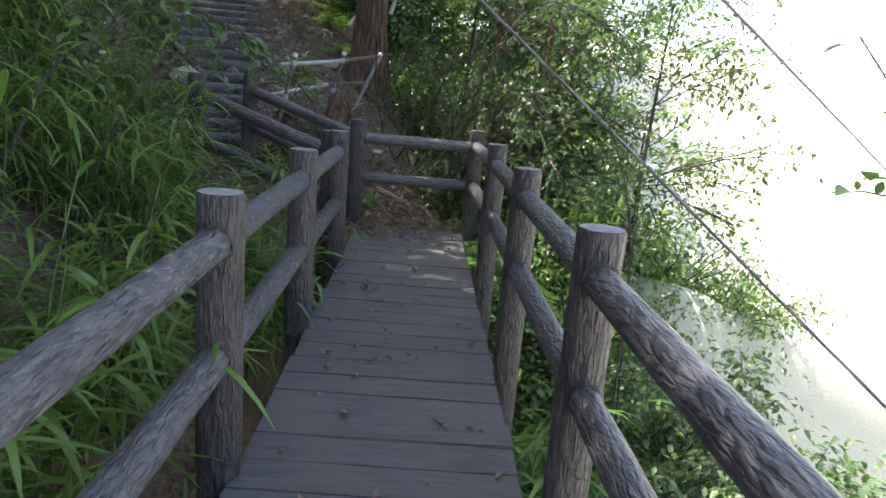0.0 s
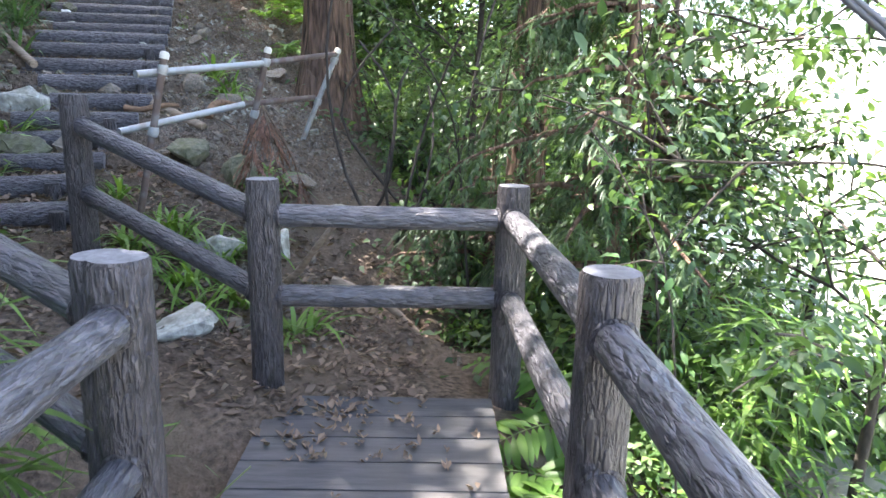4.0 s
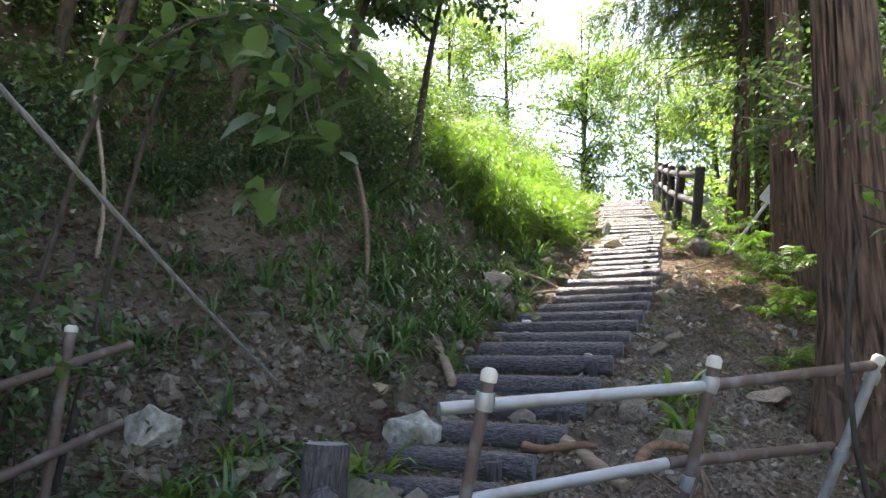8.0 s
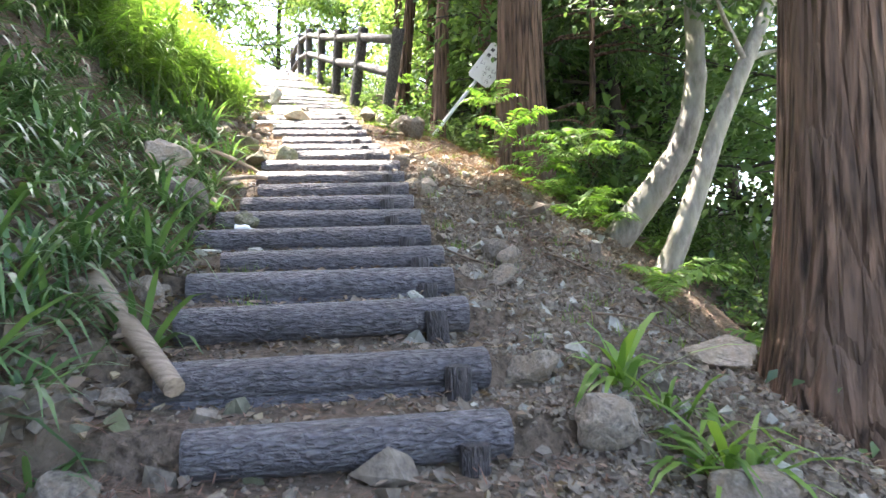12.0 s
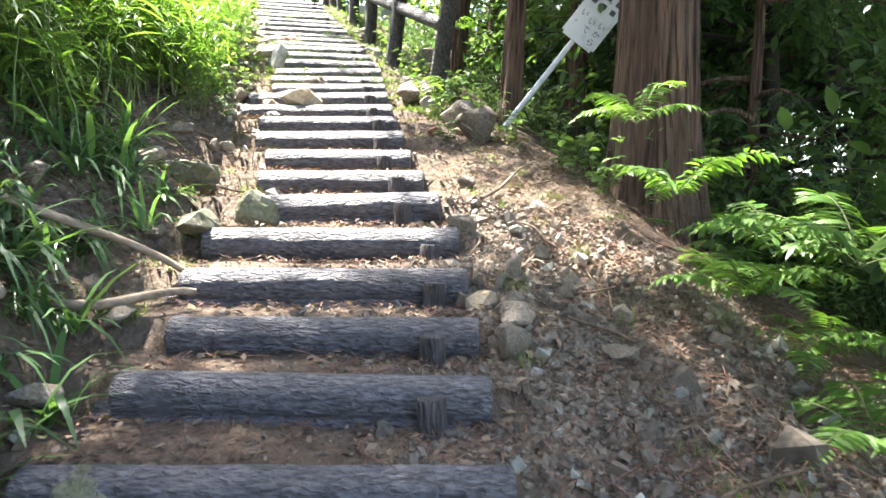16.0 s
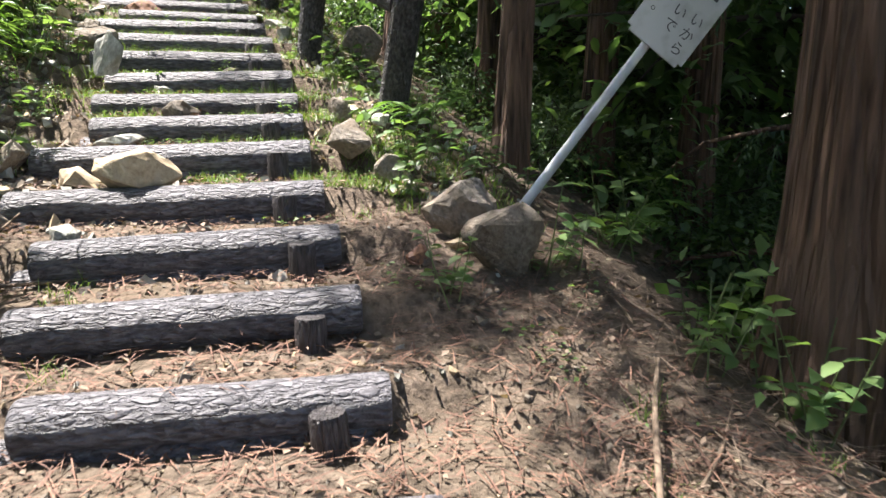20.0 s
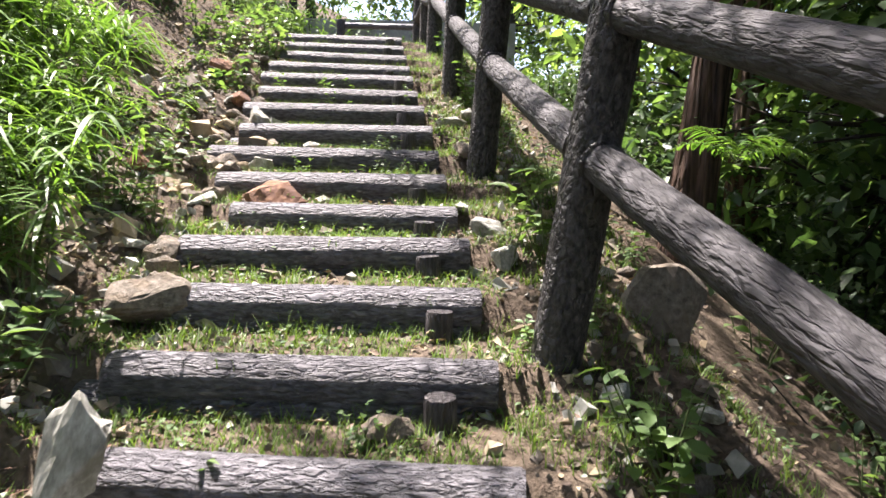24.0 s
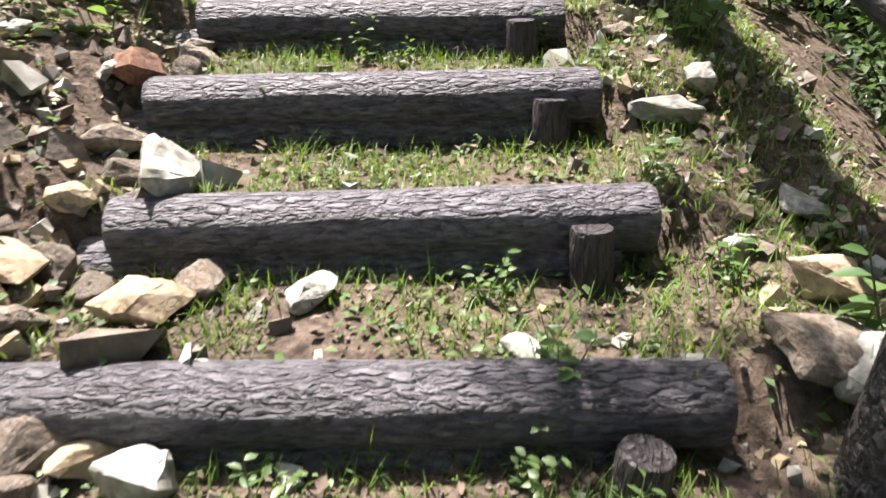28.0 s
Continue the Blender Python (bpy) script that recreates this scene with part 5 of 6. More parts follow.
def chips(name, count, y0, y1, spread, size, mats, label, centre=0.0):
    s = Sheet()
    y = rg.uniform(y0, y1, count)
    d = centre + rg.normal(0, spread, count)
    x = np.interp(y, WAY[:, 1], WAY[:, 0]) + d / 0.94
    z = land(x, y)
    cube = np.array([(a, b, c) for c in (-0.5, 0.5) for b in (-0.5, 0.5) for a in (-0.5, 0.5)])
    faces = np.array([(0, 2, 3, 1), (4, 5, 7, 6), (0, 1, 5, 4), (2, 6, 7, 3), (0, 4, 6, 2), (1, 3, 7, 5)])
    v = cube[None] * rg.uniform(0.22, 1.0, (count, 8, 3)) * (rg.lognormal(np.log(size), 0.5, (count, 1, 1)) * rg.uniform(0.5, 1.2, (count, 1, 3)))
    for a, b, most in ((1, 2, 0.7), (0, 2, 0.7), (0, 1, 6.28)):
        q = rg.uniform(-most, most, (count, 1))
        v[..., a], v[..., b] = v[..., a] * np.cos(q) - v[..., b] * np.sin(q), v[..., a] * np.sin(q) + v[..., b] * np.cos(q)
    v += np.stack([x, y, z + size * 0.15], -1)[:, None]
    mt = rg.randint(0, len(mats), count)
    s.add(v.reshape(-1, 3), (np.arange(count)[:, None, None] * 8 + faces).reshape(-1, 4))
    s.m = [np.repeat(mt, 6)]
    return tagged(part(name, s.mesh(name, *mats, smooth=False)), label, "gravel", kind="stuff")


chips("gravel", 12000, 5.0, 22.5, 0.95, 0.015, [M_STONE, M_STONE, M_STONE, M_STONE_OCHRE], "stone chips strewn over the earth beside the steps")
chips("gravel", 26000, 7.4, 13.2, 0.55, 0.02, [M_STONE], "fine gravel on the worn earth", 1.3)
chips("rubble", 700, 8.0, 13.2, 0.5, 0.045, [M_STONE, M_STONE_PALE], "angular stones lying on the gravel slope", 1.35)
chips("rubble", 1500, 4.9, 8.6, 0.6, 0.06, [M_STONE, M_STONE_MOSS, M_STONE], "angular rubble on the lower bank", -1.55)
chips("rubble", 1300, 5.2, 8.8, 0.5, 0.035, [M_STONE], "small rubble on the slope below the pipe rail", 1.3)
chips("rubble", 2600, 14.5, 21.5, 0.3, 0.042, [M_STONE, M_STONE_OCHRE, M_STONE_PALE, M_STONE], "angular rubble beside the upper steps", -1.1)
chips("rubble", 1300, 15.0, 21.5, 0.25, 0.034, [M_STONE, M_STONE_PALE, M_STONE_OCHRE], "angular rubble between the steps and the railing", 1.05)
chips("rubble", 900, 13.6, 22.0, 0.5, 0.028, [M_STONE, M_STONE_PALE], "small stones on the treads", 0.0)


def litter(name, count, place_x, place_y, mat, label, size=0.05, needles=False, lift=0.012, category="leaf litter"):
    s = Sheet()
    z = land(place_x, place_y) + lift + rg.uniform(0, 0.02, count)
    base = np.stack([place_x, place_y, z], 1)
    a = rg.uniform(0, 6.28, count)
    way = np.stack([np.cos(a), np.sin(a), rg.uniform(-0.25, 0.35, count)], 1)
    if needles:
        s.straps(base, way, size * rg.uniform(0.5, 1.6, count), 0.006, 0.12, 3)
    else:
        up = unit(np.array([0, 0, 1.0]) + rg.normal(0, 0.45, (count, 3)))
        ln = size * rg.uniform(0.5, 1.5, count)
        s.leaves(base, way, up, ln, ln * rg.uniform(0.35, 0.7, count), 0.3, -0.2)
    return tagged(part(name, s.mesh(name, mat)), label, category, kind="stuff")


def band(count, y0, y1, lo, hi):
    y = rg.uniform(y0, y1, count)
    return np.interp(y, WAY[:, 1], WAY[:, 0]) + rg.uniform(lo, hi, count) / 0.94, y


litter("leaf_litter", 9000, *band(9000, 5.0, 10.5, -3.6, -0.7), M_LITTER, "brown dead leaves lying over the shaded bank", 0.06)
litter("leaf_litter", 9000, *band(9000, 5.2, 12.0, -4.0, 2.4), M_LITTER, "brown dead leaves lying over the shaded earth", 0.036)
litter("leaf_litter", 8000, *band(8000, 12.0, 22.0, -2.2, 1.8), M_LITTER, "brown dead leaves lying over the sunlit earth", 0.028)
litter("leaf_litter", 5500, rg.uniform(-3.4, 0.9, 5500), rg.uniform(4.4, 7.2, 5500), M_LITTER, "brown dead leaves lying round the landing", 0.055)
litter("needle_litter", 16000, *band(16000, 10.5, 16.2, -2.0, 1.6), M_NEEDLE, "red-brown cedar needles lying on the steps", 0.1, True, category="needle litter")
litter("needle_litter", 3500, *band(3500, 10.3, 13.8, 1.1, 2.9), M_NEEDLE, "brown dead stalks and rootlets on the slope", 0.2, True, category="needle litter")
litter("needle_litter", 2500, *band(2500, 10.3, 15.0, 1.3, 2.8), M_LITTER, "dry brown stalks and rootlets on the slope", 0.16, True, category="needle litter")
litter("needle_litter", 3500, *band(3500, 6.0, 10.5, -2.2, 2.0), M_NEEDLE, "red-brown cedar needles lying on the steps", 0.1, True, category="needle litter")

litter("needle_litter", 700, -3.05 + rg.normal(0, 0.16, 700), 7.75 + rg.normal(0, 0.18, 700), M_NEEDLE, "red-brown dead cedar sprays heaped beside a boulder", 0.16, True, lift=0.03, category="needle litter")

# Single dead leaves on the deck.
dead = []
for n in range(5):
    s = Sheet()
    a = rg.uniform(0, 6.28, 3)
    s.leaves(rg.normal(0, 0.012, (3, 3)) * [1, 1, 0.2] + [0, 0, 0.006], np.stack([np.cos(a), np.sin(a), 0 * a + 0.15], 1), np.tile([0, 0.2, 1.0], (3, 1)) + rg.normal(0, 0.3, (3, 3)), rg.uniform(0.03, 0.065, 3), rg.uniform(0.018, 0.032, 3), 0.45, -0.4)
    dead.append(s.mesh("dead_leaf", M_LITTER))
for n in range(150):
    y = rg.uniform(-2.5, 4.6)
    x = rg.uniform(0.16, 1.2)
    if n > 95:
        x, y = rg.uniform(0.15, 0.9), rg.uniform(4.0, 4.62)
    tagged(part("dead_leaf", dead[n % 5], None, pose(x, y, 0.0, 0, 0, rg.uniform(0, 360)) @ Matrix.Scale(rg.uniform(0.5, 1.1), 4)), "curled brown dead leaf on the bridge deck", "leaf", "dead leaves on the deck")

# ---- low plants ----


def strap_clump(seed, n=16, length=0.36, width=0.02, mat=None):
    rs = np.random.RandomState(seed)
    a = rs.uniform(0, 6.28, n)
    t = rs.uniform(0.25, 1.1, n)
    s = Sheet()
    s.straps(rs.normal(0, 0.025, (n, 3)) * [1, 1, 0], np.stack([np.cos(a) * t, np.sin(a) * t, np.full(n, 0.9)], 1), length * rs.uniform(0.6, 1.2, n), width * rs.uniform(0.7, 1.2, n), rs.uniform(0.35, 0.95, n))
    return s.mesh("strap_plant", mat or M_STRAP)


def sasa_plant(seed, stems=8, height=0.75, mat=None, leaf=0.19):
    rs = np.random.RandomState(seed)
    s, foliage = Sheet(), Sheet()
    for _ in range(stems):
        a, h = rs.uniform(0, 6.28), height * rs.uniform(0.6, 1.2)
        lean = np.array([np.cos(a), np.sin(a), 0]) * rs.uniform(0.1, 0.6) * h
        p = np.array([rs.normal(0, 0.07), rs.normal(0, 0.07), -0.05]) + np.linspace(0, 1, 5)[:, None] * np.array([0, 0, h]) + (np.linspace(0, 1, 5)[:, None] ** 2) * lean
        s.tube(p, np.linspace(0.004, 0.0015, 5), 4)
        n = rs.randint(10, 16)
        u = rs.uniform(0.35, 1.0, n)
        base = np.stack([np.interp(u, np.linspace(0, 1, 5), p[:, k]) for k in range(3)], 1)
        b = rs.uniform(0, 6.28, n)
        foliage.straps(base, np.stack([np.cos(b), np.sin(b), rs.uniform(-0.1, 0.7, n)], 1), 1.25 * leaf * rs.uniform(0.6, 1.25, n), rs.uniform(0.012, 0.022, n), rs.uniform(0.25, 0.75, n))
    return s.mesh("stem", M_STEM), foliage.mesh("foliage", mat or M_SASA)


def herb(seed, stems=5, height=0.3, leaf=0.065):
    rs = np.random.RandomState(seed)
    s, foliage = Sheet(), Sheet()
    for _ in range(stems):
        a, h = rs.uniform(0, 6.28), height * rs.uniform(0.5, 1.2)
        tip = np.array([np.cos(a) * h * 0.35, np.sin(a) * h * 0.35, h])
        p = np.array([rs.normal(0, 0.03), rs.normal(0, 0.03), -0.02]) + np.linspace(0, 1, 4)[:, None] * tip
        s.tube(p, np.linspace(0.0035, 0.0015, 4), 4)
        n = rs.randint(5, 10)
        u = rs.uniform(0.3, 1.0, n)
        base = p[0] + u[:, None] * tip
        b = rs.uniform(0, 6.28, n)
        foliage.blades(base, np.stack([np.cos(b), np.sin(b), rs.uniform(-0.2, 0.5, n)], 1), np.tile([0, 0, 1.0], (n, 1)) + rs.normal(0, 0.3, (n, 3)), leaf * rs.uniform(0.6, 1.3, n), leaf * 0.6 * rs.uniform(0.7, 1.2, n), 0.12, 0.2)
    return s.mesh("stem", M_STEM), foliage.mesh("foliage", M_LEAF_SUN)


def frond_mesh(seed, length=0.55):
    rs = np.random.RandomState(seed)
    s, L = Sheet(), length * rs.uniform(0.85, 1.15)
    u = np.linspace(0, 1, 23)
    p = np.stack([L * u * 0.85, 0.06 * L * np.sin(u * 2.5) * rs.uniform(-1, 1), L * (0.9 * u - 0.75 * u**2)], 1)
    s.tube(p, np.linspace(0.004, 0.001, 23), 4, mat=1)
    for sg in (-1, 1):
        b = p[2:]
        n = len(b)
        ln = L * 0.2 * np.sin(np.linspace(0.7, 3.0, n)) * rs.uniform(0.8, 1.15, n) + 0.015
        s.blades(b, np.tile([0.35, sg, 0], (n, 1)) + rs.normal(0, 0.12, (n, 3)), np.tile([0, 0, 1.0], (n, 1)) + rs.normal(0, 0.2, (n, 3)), ln, ln * 0.24, 0.08, 0.3)
    return s.mesh("frond", M_FERN, M_STEM)


def bush(seed, count=2200, size=0.9, leaf=0.066, mat=None):
    rs = np.random.RandomState(seed)
    s, foliage = Sheet(), Sheet()
    for _ in range(18):
        a, e = rs.uniform(0, 6.28), rs.uniform(0.15, 1.4)
        way = np.array([np.cos(a) * np.cos(e), np.sin(a) * np.cos(e), np.sin(e)])
        lp = limb_path((0, 0, -0.1), way, size * rs.uniform(0.7, 1.25), 0.1, rs)
        s.tube(lp, np.linspace(0.014, 0.003, 6), 5)
        spread_leaves(foliage, lp, count // 18, size * 0.4, leaf, rs, 0.35, 0.8)
    return s.mesh("stems", M_DARKBARK), foliage.mesh("foliage", mat or M_LEAF)


STRAP = [strap_clump(s, 18, 0.4) for s in range(4)]
SASA = [sasa_plant(s, 8, 0.7) for s in range(5)]
HERB = [herb(s) for s in range(4)]
FERN = [[frond_mesh(7 * s + k) for k in range(6)] for s in range(3)]
# Three bushes in the shaded leaf tone, two with sunlight in their colour.
BUSH = [bush(s) for s in range(3)] + [bush(5 + s, 2200, 1.0, 0.07, M_LEAF_SUN) for s in range(2)]
rv = np.random.RandomState(77)


def plant(name, me, x, y, scale, label, category, group, sink=0.02, tilt=10, z=None):
    at = pose(x, y, (ground_at(x, y) if z is None else z) - sink, rv.uniform(-tilt, tilt), rv.uniform(-tilt, tilt), rv.uniform(0, 360)) @ Matrix.Scale(scale, 4)
    if name in ("bush", "herb", "bamboo_grass"):
        ob = thing(name, at, label, category, group)
        tagged(part("stem", me[0], ob), kind="stuff")
        part("foliage", me[1], ob)
        return ob
    if name == "fern":
        ob = thing(name, at, label, category, group)
        for k, frond in enumerate(me):
            part("frond", frond, ob, pose(0, 0, 0, 0, rv.uniform(-14, 10), 60 * k + rv.uniform(-22, 22)))
        return ob
    ob = part(name, me, None, at)
    return tagged(ob, label, category, group)


for n in range(240):
    y = rv.uniform(5.2, 13.2)
    d = -0.85 - rv.uniform(0.0, 1.0) ** 0.8 * 3.6
    if n % 5 == 0:
        d = rv.uniform(-1.3, -0.8)
    if y < 7.6 and n % 3:
        y += 3.0
    x, y = along(y, d)
    plant("strap_plant", STRAP[n % 4], x, y, rv.uniform(0.9, 1.7), "clump of drooping dark green strap leaves on the bank", "plant", "strap-leaved plants")
STRAP_SUN = [strap_clump(20 + k, 22, 0.42, 0.022, M_SASA) for k in range(3)]
for x, y in [(-2.45, 6.6), (-2.75, 6.35), (-2.3, 5.9), (-2.9, 7.05), (-2.55, 7.25), (-2.0, 5.5), (-3.1, 6.1), (-3.3, 6.7), (-0.55, 5.95), (-0.75, 5.75), (-1.05, 5.75), (-1.15, 6.0), (-0.9, 6.05), (-0.95, 6.3), (-0.65, 6.15), (0.1, 5.35), (-0.3, 6.2), (-0.55, 7.05), (-1.5, 6.55), (-0.3, 7.0), (-1.05, 8.6), (-1.35, 8.9), (-0.4, 5.5)]:
    for k in range(2):
        plant("strap_plant", STRAP_SUN[rv.randint(3)], x + rv.uniform(-0.12, 0.12), y + rv.uniform(-0.12, 0.12), rv.uniform(0.9, 1.5), "clump of bright arching strap leaves beside the landing", "plant", "strap-leaved plants")
for n in range(200):
    y = rv.uniform(12.2, 18.0)
    d = -1.25 - rv.gamma(1.6, 0.7) - 0.25 * smooth_step(15.0, 17.5, y)
    x, y = along(y, d)
    plant("bamboo_grass", SASA[n % 5], x, y, rv.uniform(0.75, 1.35), "bright green bamboo grass arching over the bank", "plant", "bamboo grass")
for n in range(60):
    y = rv.uniform(13.6, 17.3)
    x, y = along(y, -1.0 - rv.uniform(0.05, 0.75))
    plant("bamboo_grass", SASA[n % 5], x, y, rv.uniform(0.55, 1.0), "bright green bamboo grass arching towards the steps", "plant", "bamboo grass")
for n in range(90):
    x, y = -0.3 - 2.6 * rv.uniform(0, 1) ** 1.3, rv.uniform(-1.8, 3.4)
    plant("bamboo_grass", SASA[n % 5], x, y, rv.uniform(0.9, 1.6), "shaded bamboo grass beside the bridge", "plant", "bamboo grass")
for n in range(60):
    x, y = rv.uniform(-1.0, 0.6), rv.uniform(-1.5, 4.0)
    plant("strap_plant", STRAP[n % 4], x, y, rv.uniform(0.7, 1.2), "clump of strap leaves under the bridge railing", "plant", "strap-leaved plants")
for n in range(150):
    y = rv.uniform(14.0, 22.5)
    d = rv.choice([-1, 1], p=[0.6, 0.4]) * (0.8 + rv.gamma(1.5, 0.35))
    x, y = along(y, d)
    plant("herb", HERB[n % 4], x, y, rv.uniform(0.5, 1.5), "small broad-leaved herb at the edge of the steps", "plant", "herbs")
for n in range(50):
    y = rv.uniform(15.5, 20.5)
    x, y = along(y, rv.uniform(-0.7, 0.75))
    plant("herb", HERB[n % 4], x, y, rv.uniform(0.25, 0.6), "small broad-leaved herb growing on a step", "plant", "herbs")


def tufts(name, count, y0, y1, lo, hi, label):
    """Tufts of short grass, too many to count."""
    cy = rv.uniform(y0, y1, count)
    cx = np.interp(cy, WAY[:, 1], WAY[:, 0]) + rv.uniform(lo, hi, count) / 0.94
    size = np.repeat(rv.uniform(0.45, 1.15, count), 34)
    n = count * 34
    base = np.repeat(np.stack([cx, cy, land(cx, cy) - 0.01], 1), 34, 0) + rv.normal(0, 0.04, (n, 3)) * [1, 1, 0]
    a, t = rv.uniform(0, 6.28, n), rv.uniform(0.1, 0.9, n)
    sheet = Sheet()
    sheet.straps(base, np.stack([np.cos(a) * t, np.sin(a) * t, np.ones(n)], 1), 0.13 * size * rv.uniform(0.4, 1.2, n), 0.005, rv.uniform(0.1, 0.6, n), 4)
    return tagged(part(name, sheet.mesh(name, M_GRASS)), label, "grass", kind="stuff")


tufts("grass", 300, 14.8, 22.5, -0.85, 1.15, "tufts of short yellow-green grass on the steps")
tufts("grass", 40, 9.0, 14.0, 0.7, 1.8, "tufts of thin grass beside the steps")
tufts("grass", 30, 9.0, 14.5, -0.9, -0.4, "tufts of thin grass at the steps' ends")
# Creeping weeds close to the ground.
wn_ = 16000
wy_ = rv.uniform(13.8, 22.0, wn_)
wx_ = np.interp(wy_, WAY[:, 1], WAY[:, 0]) + rv.uniform(-1.5, 1.6, wn_) / 0.94
keep_ = lumps(wx_, wy_, 0.22, 3) + 0.6 * lumps(wx_, wy_, 0.7, 8) > 0.1 + 0.5 * smooth_step(16.0, 14.0, wy_)
wx_, wy_ = wx_[keep_], wy_[keep_]
wa_ = rv.uniform(0, 6.28, len(wx_))
wl_ = rv.uniform(0.014, 0.034, len(wx_))
s = Sheet()
s.leaves(np.stack([wx_, wy_, land(wx_, wy_) + rv.uniform(0.004, 0.045, len(wx_))], 1), np.stack([np.cos(wa_), np.sin(wa_), rv.uniform(-0.2, 0.4, len(wa_))], 1), np.array([0, 0, 1.0]) + rv.normal(0, 0.3, (len(wa_), 3)), wl_, wl_ * 0.65, 0.1, 0.2)
tagged(part("weeds", s.mesh("weeds", M_LEAF_SUN)), "small creeping green weeds on the earth of the steps", "weeds", kind="stuff")
gn = 76000
gy_ = 15.0 + 10.5 * rv.uniform(0, 1, gn) ** 1.25
gd = rv.uniform(-0.9, 1.5, gn)
gx_ = np.interp(gy_, WAY[:, 1], WAY[:, 0]) + gd / 0.94
keep_ = lumps(gx_, gy_, 0.28, 9) + 0.5 * lumps(gx_, gy_, 0.9, 5) > -0.45 + 0.5 * smooth_step(17.0, 15.0, gy_)
gx_, gy_ = gx_[keep_], gy_[keep_]
ga = rv.uniform(0, 6.28, len(gx_))
s = Sheet()
s.straps(np.stack([gx_, gy_, land(gx_, gy_) - 0.005], 1), np.stack([np.cos(ga) * 0.5, np.sin(ga) * 0.5, np.ones(len(ga))], 1), rv.uniform(0.03, 0.11, len(ga)), 0.006, rv.uniform(0.1, 0.7, len(ga)), 3)
tagged(part("short_grass", s.mesh("short_grass", M_GRASS)), "short yellow-green grass growing on the earth of the steps", "grass", kind="stuff")


def thicket(name, label, count, y0, y1, near, far, length, width, mat, blades=14, category="plant"):
    """A close growth of arching blades on the bank, too many to count."""
    cy = rv.uniform(y0, y1, count)
    cx = np.interp(cy, WAY[:, 1], WAY[:, 0]) - (near + (far - near) * rv.uniform(0, 1, count)) / 0.94
    cz = land(cx, cy)
    n = count * blades
    base = np.repeat(np.stack([cx, cy, cz], 1), blades, 0) + rv.normal(0, 0.035, (n, 3)) * [1, 1, 0]
    a, t = rv.uniform(0, 6.28, n), rv.uniform(0.3, 1.1, n)
    sheet = Sheet()
    sheet.straps(base, np.stack([np.cos(a) * t + 0.35, np.sin(a) * t, np.full(n, 0.9)], 1), length * rv.uniform(0.55, 1.25, n), width * rv.uniform(0.6, 1.2, n), rv.uniform(0.5, 1.2, n))
    return tagged(part(name, sheet.mesh(name, mat)), label, category, kind="stuff")


thicket("strap_undergrowth", "drooping dark green strap leaves covering the bank", 280, 6.2, 12.5, 1.8, 4.2, 0.5, 0.024, M_STRAP)
thicket("strap_undergrowth", "drooping dark green strap leaves covering the bank", 130, 8.0, 12.5, 1.0, 2.0, 0.36, 0.02, M_STRAP)
thicket("bamboo_undergrowth", "bright bamboo grass covering the sunny bank", 380, 12.4, 19.0, 1.6, 5.0, 0.6, 0.028, M_SASA, 16)
# Ferns and pinnate seedlings.
for x, y, h, sc in [(-1.95, 12.3, 0.5, 0.9), (-1.7, 12.1, 0.25, 0.9), (-1.45, 12.5, 0.45, 1.0), (-2.1, 12.75, 0.7, 0.8), (-1.35, 11.6, 0.1, 1.0), (-1.0, 10.3, 0.0, 1.0), (-1.3, 12.0, 0.6, 1.2), (-4.05, 18.4, 0.75, 0.75), (1.65, 5.6, 0.9, 0.6), (-0.8, 11.0, 0.0, 1.0), (-3.7, 15.9, 0.05, 0.9)]:
    plant("fern", FERN[rv.randint(3)], x, y, sc, "bright yellow-green pinnate fern in the sun", "fern", "ferns", -h)
for n in range(40):
    x, y = along(rv.uniform(8.5, 16.5), rv.uniform(2.2, 4.0))
    plant("fern", FERN[n % 3], x, y, rv.uniform(0.8, 1.4), "green fern on the slope below the steps", "fern", "ferns")
for n in range(90):
    x, y = 1.45 + rv.gamma(1.5, 0.5), rv.uniform(-1.5, 7.0)
    me, nm, lb = [(FERN[n % 3], "fern", "green fern on the slope below the bridge"), (SASA[n % 5], "bamboo_grass", "bamboo grass on the slope below the bridge"), (HERB[n % 4], "herb", "broad-leaved herb on the slope below the bridge")][n % 3]
    plant(nm, me, x, y, rv.uniform(1.0, 1.8), lb, "fern" if nm == "fern" else "plant", "plants below the bridge")
# Undergrowth down the slope and over the bank.
for n in range(90):
    y = rv.uniform(5.5, 24.0)
    d = 2.9 + rv.gamma(1.6, 1.2)
    x, y = along(y, d)
    plant("bush", BUSH[n % 5], x, y, rv.uniform(0.8, 1.7), "dense leafy undergrowth on the slope", "bush", "undergrowth", 0.1)
for n in range(14):
    x, y = rv.uniform(1.5, 2.7), rv.uniform(6.8, 9.6)
    plant("bush", BUSH[n % 3], x, y, rv.uniform(0.9, 1.4), "dark leafy shrub in the shade behind the landing", "bush", "undergrowth", 0.1)
for n in range(64):
    x, y = rv.uniform(2.0, 4.6), rv.uniform(-1.0, 7.5)
    plant("bush", BUSH[3 + n % 2], x, y, rv.uniform(0.8, 1.25), "leafy undergrowth below the bridge", "bush", "undergrowth", 0.1)
for n in range(24):
    y = rv.uniform(12.0, 24.0)
    x = float(np.interp(y, WAY[:, 1], WAY[:, 0])) - rv.uniform(4.2, 9.0)
    plant("bush", BUSH[n % 5], x, y, rv.uniform(0.9, 1.8), "leafy bush on the upper bank", "bush", "undergrowth", 0.1)

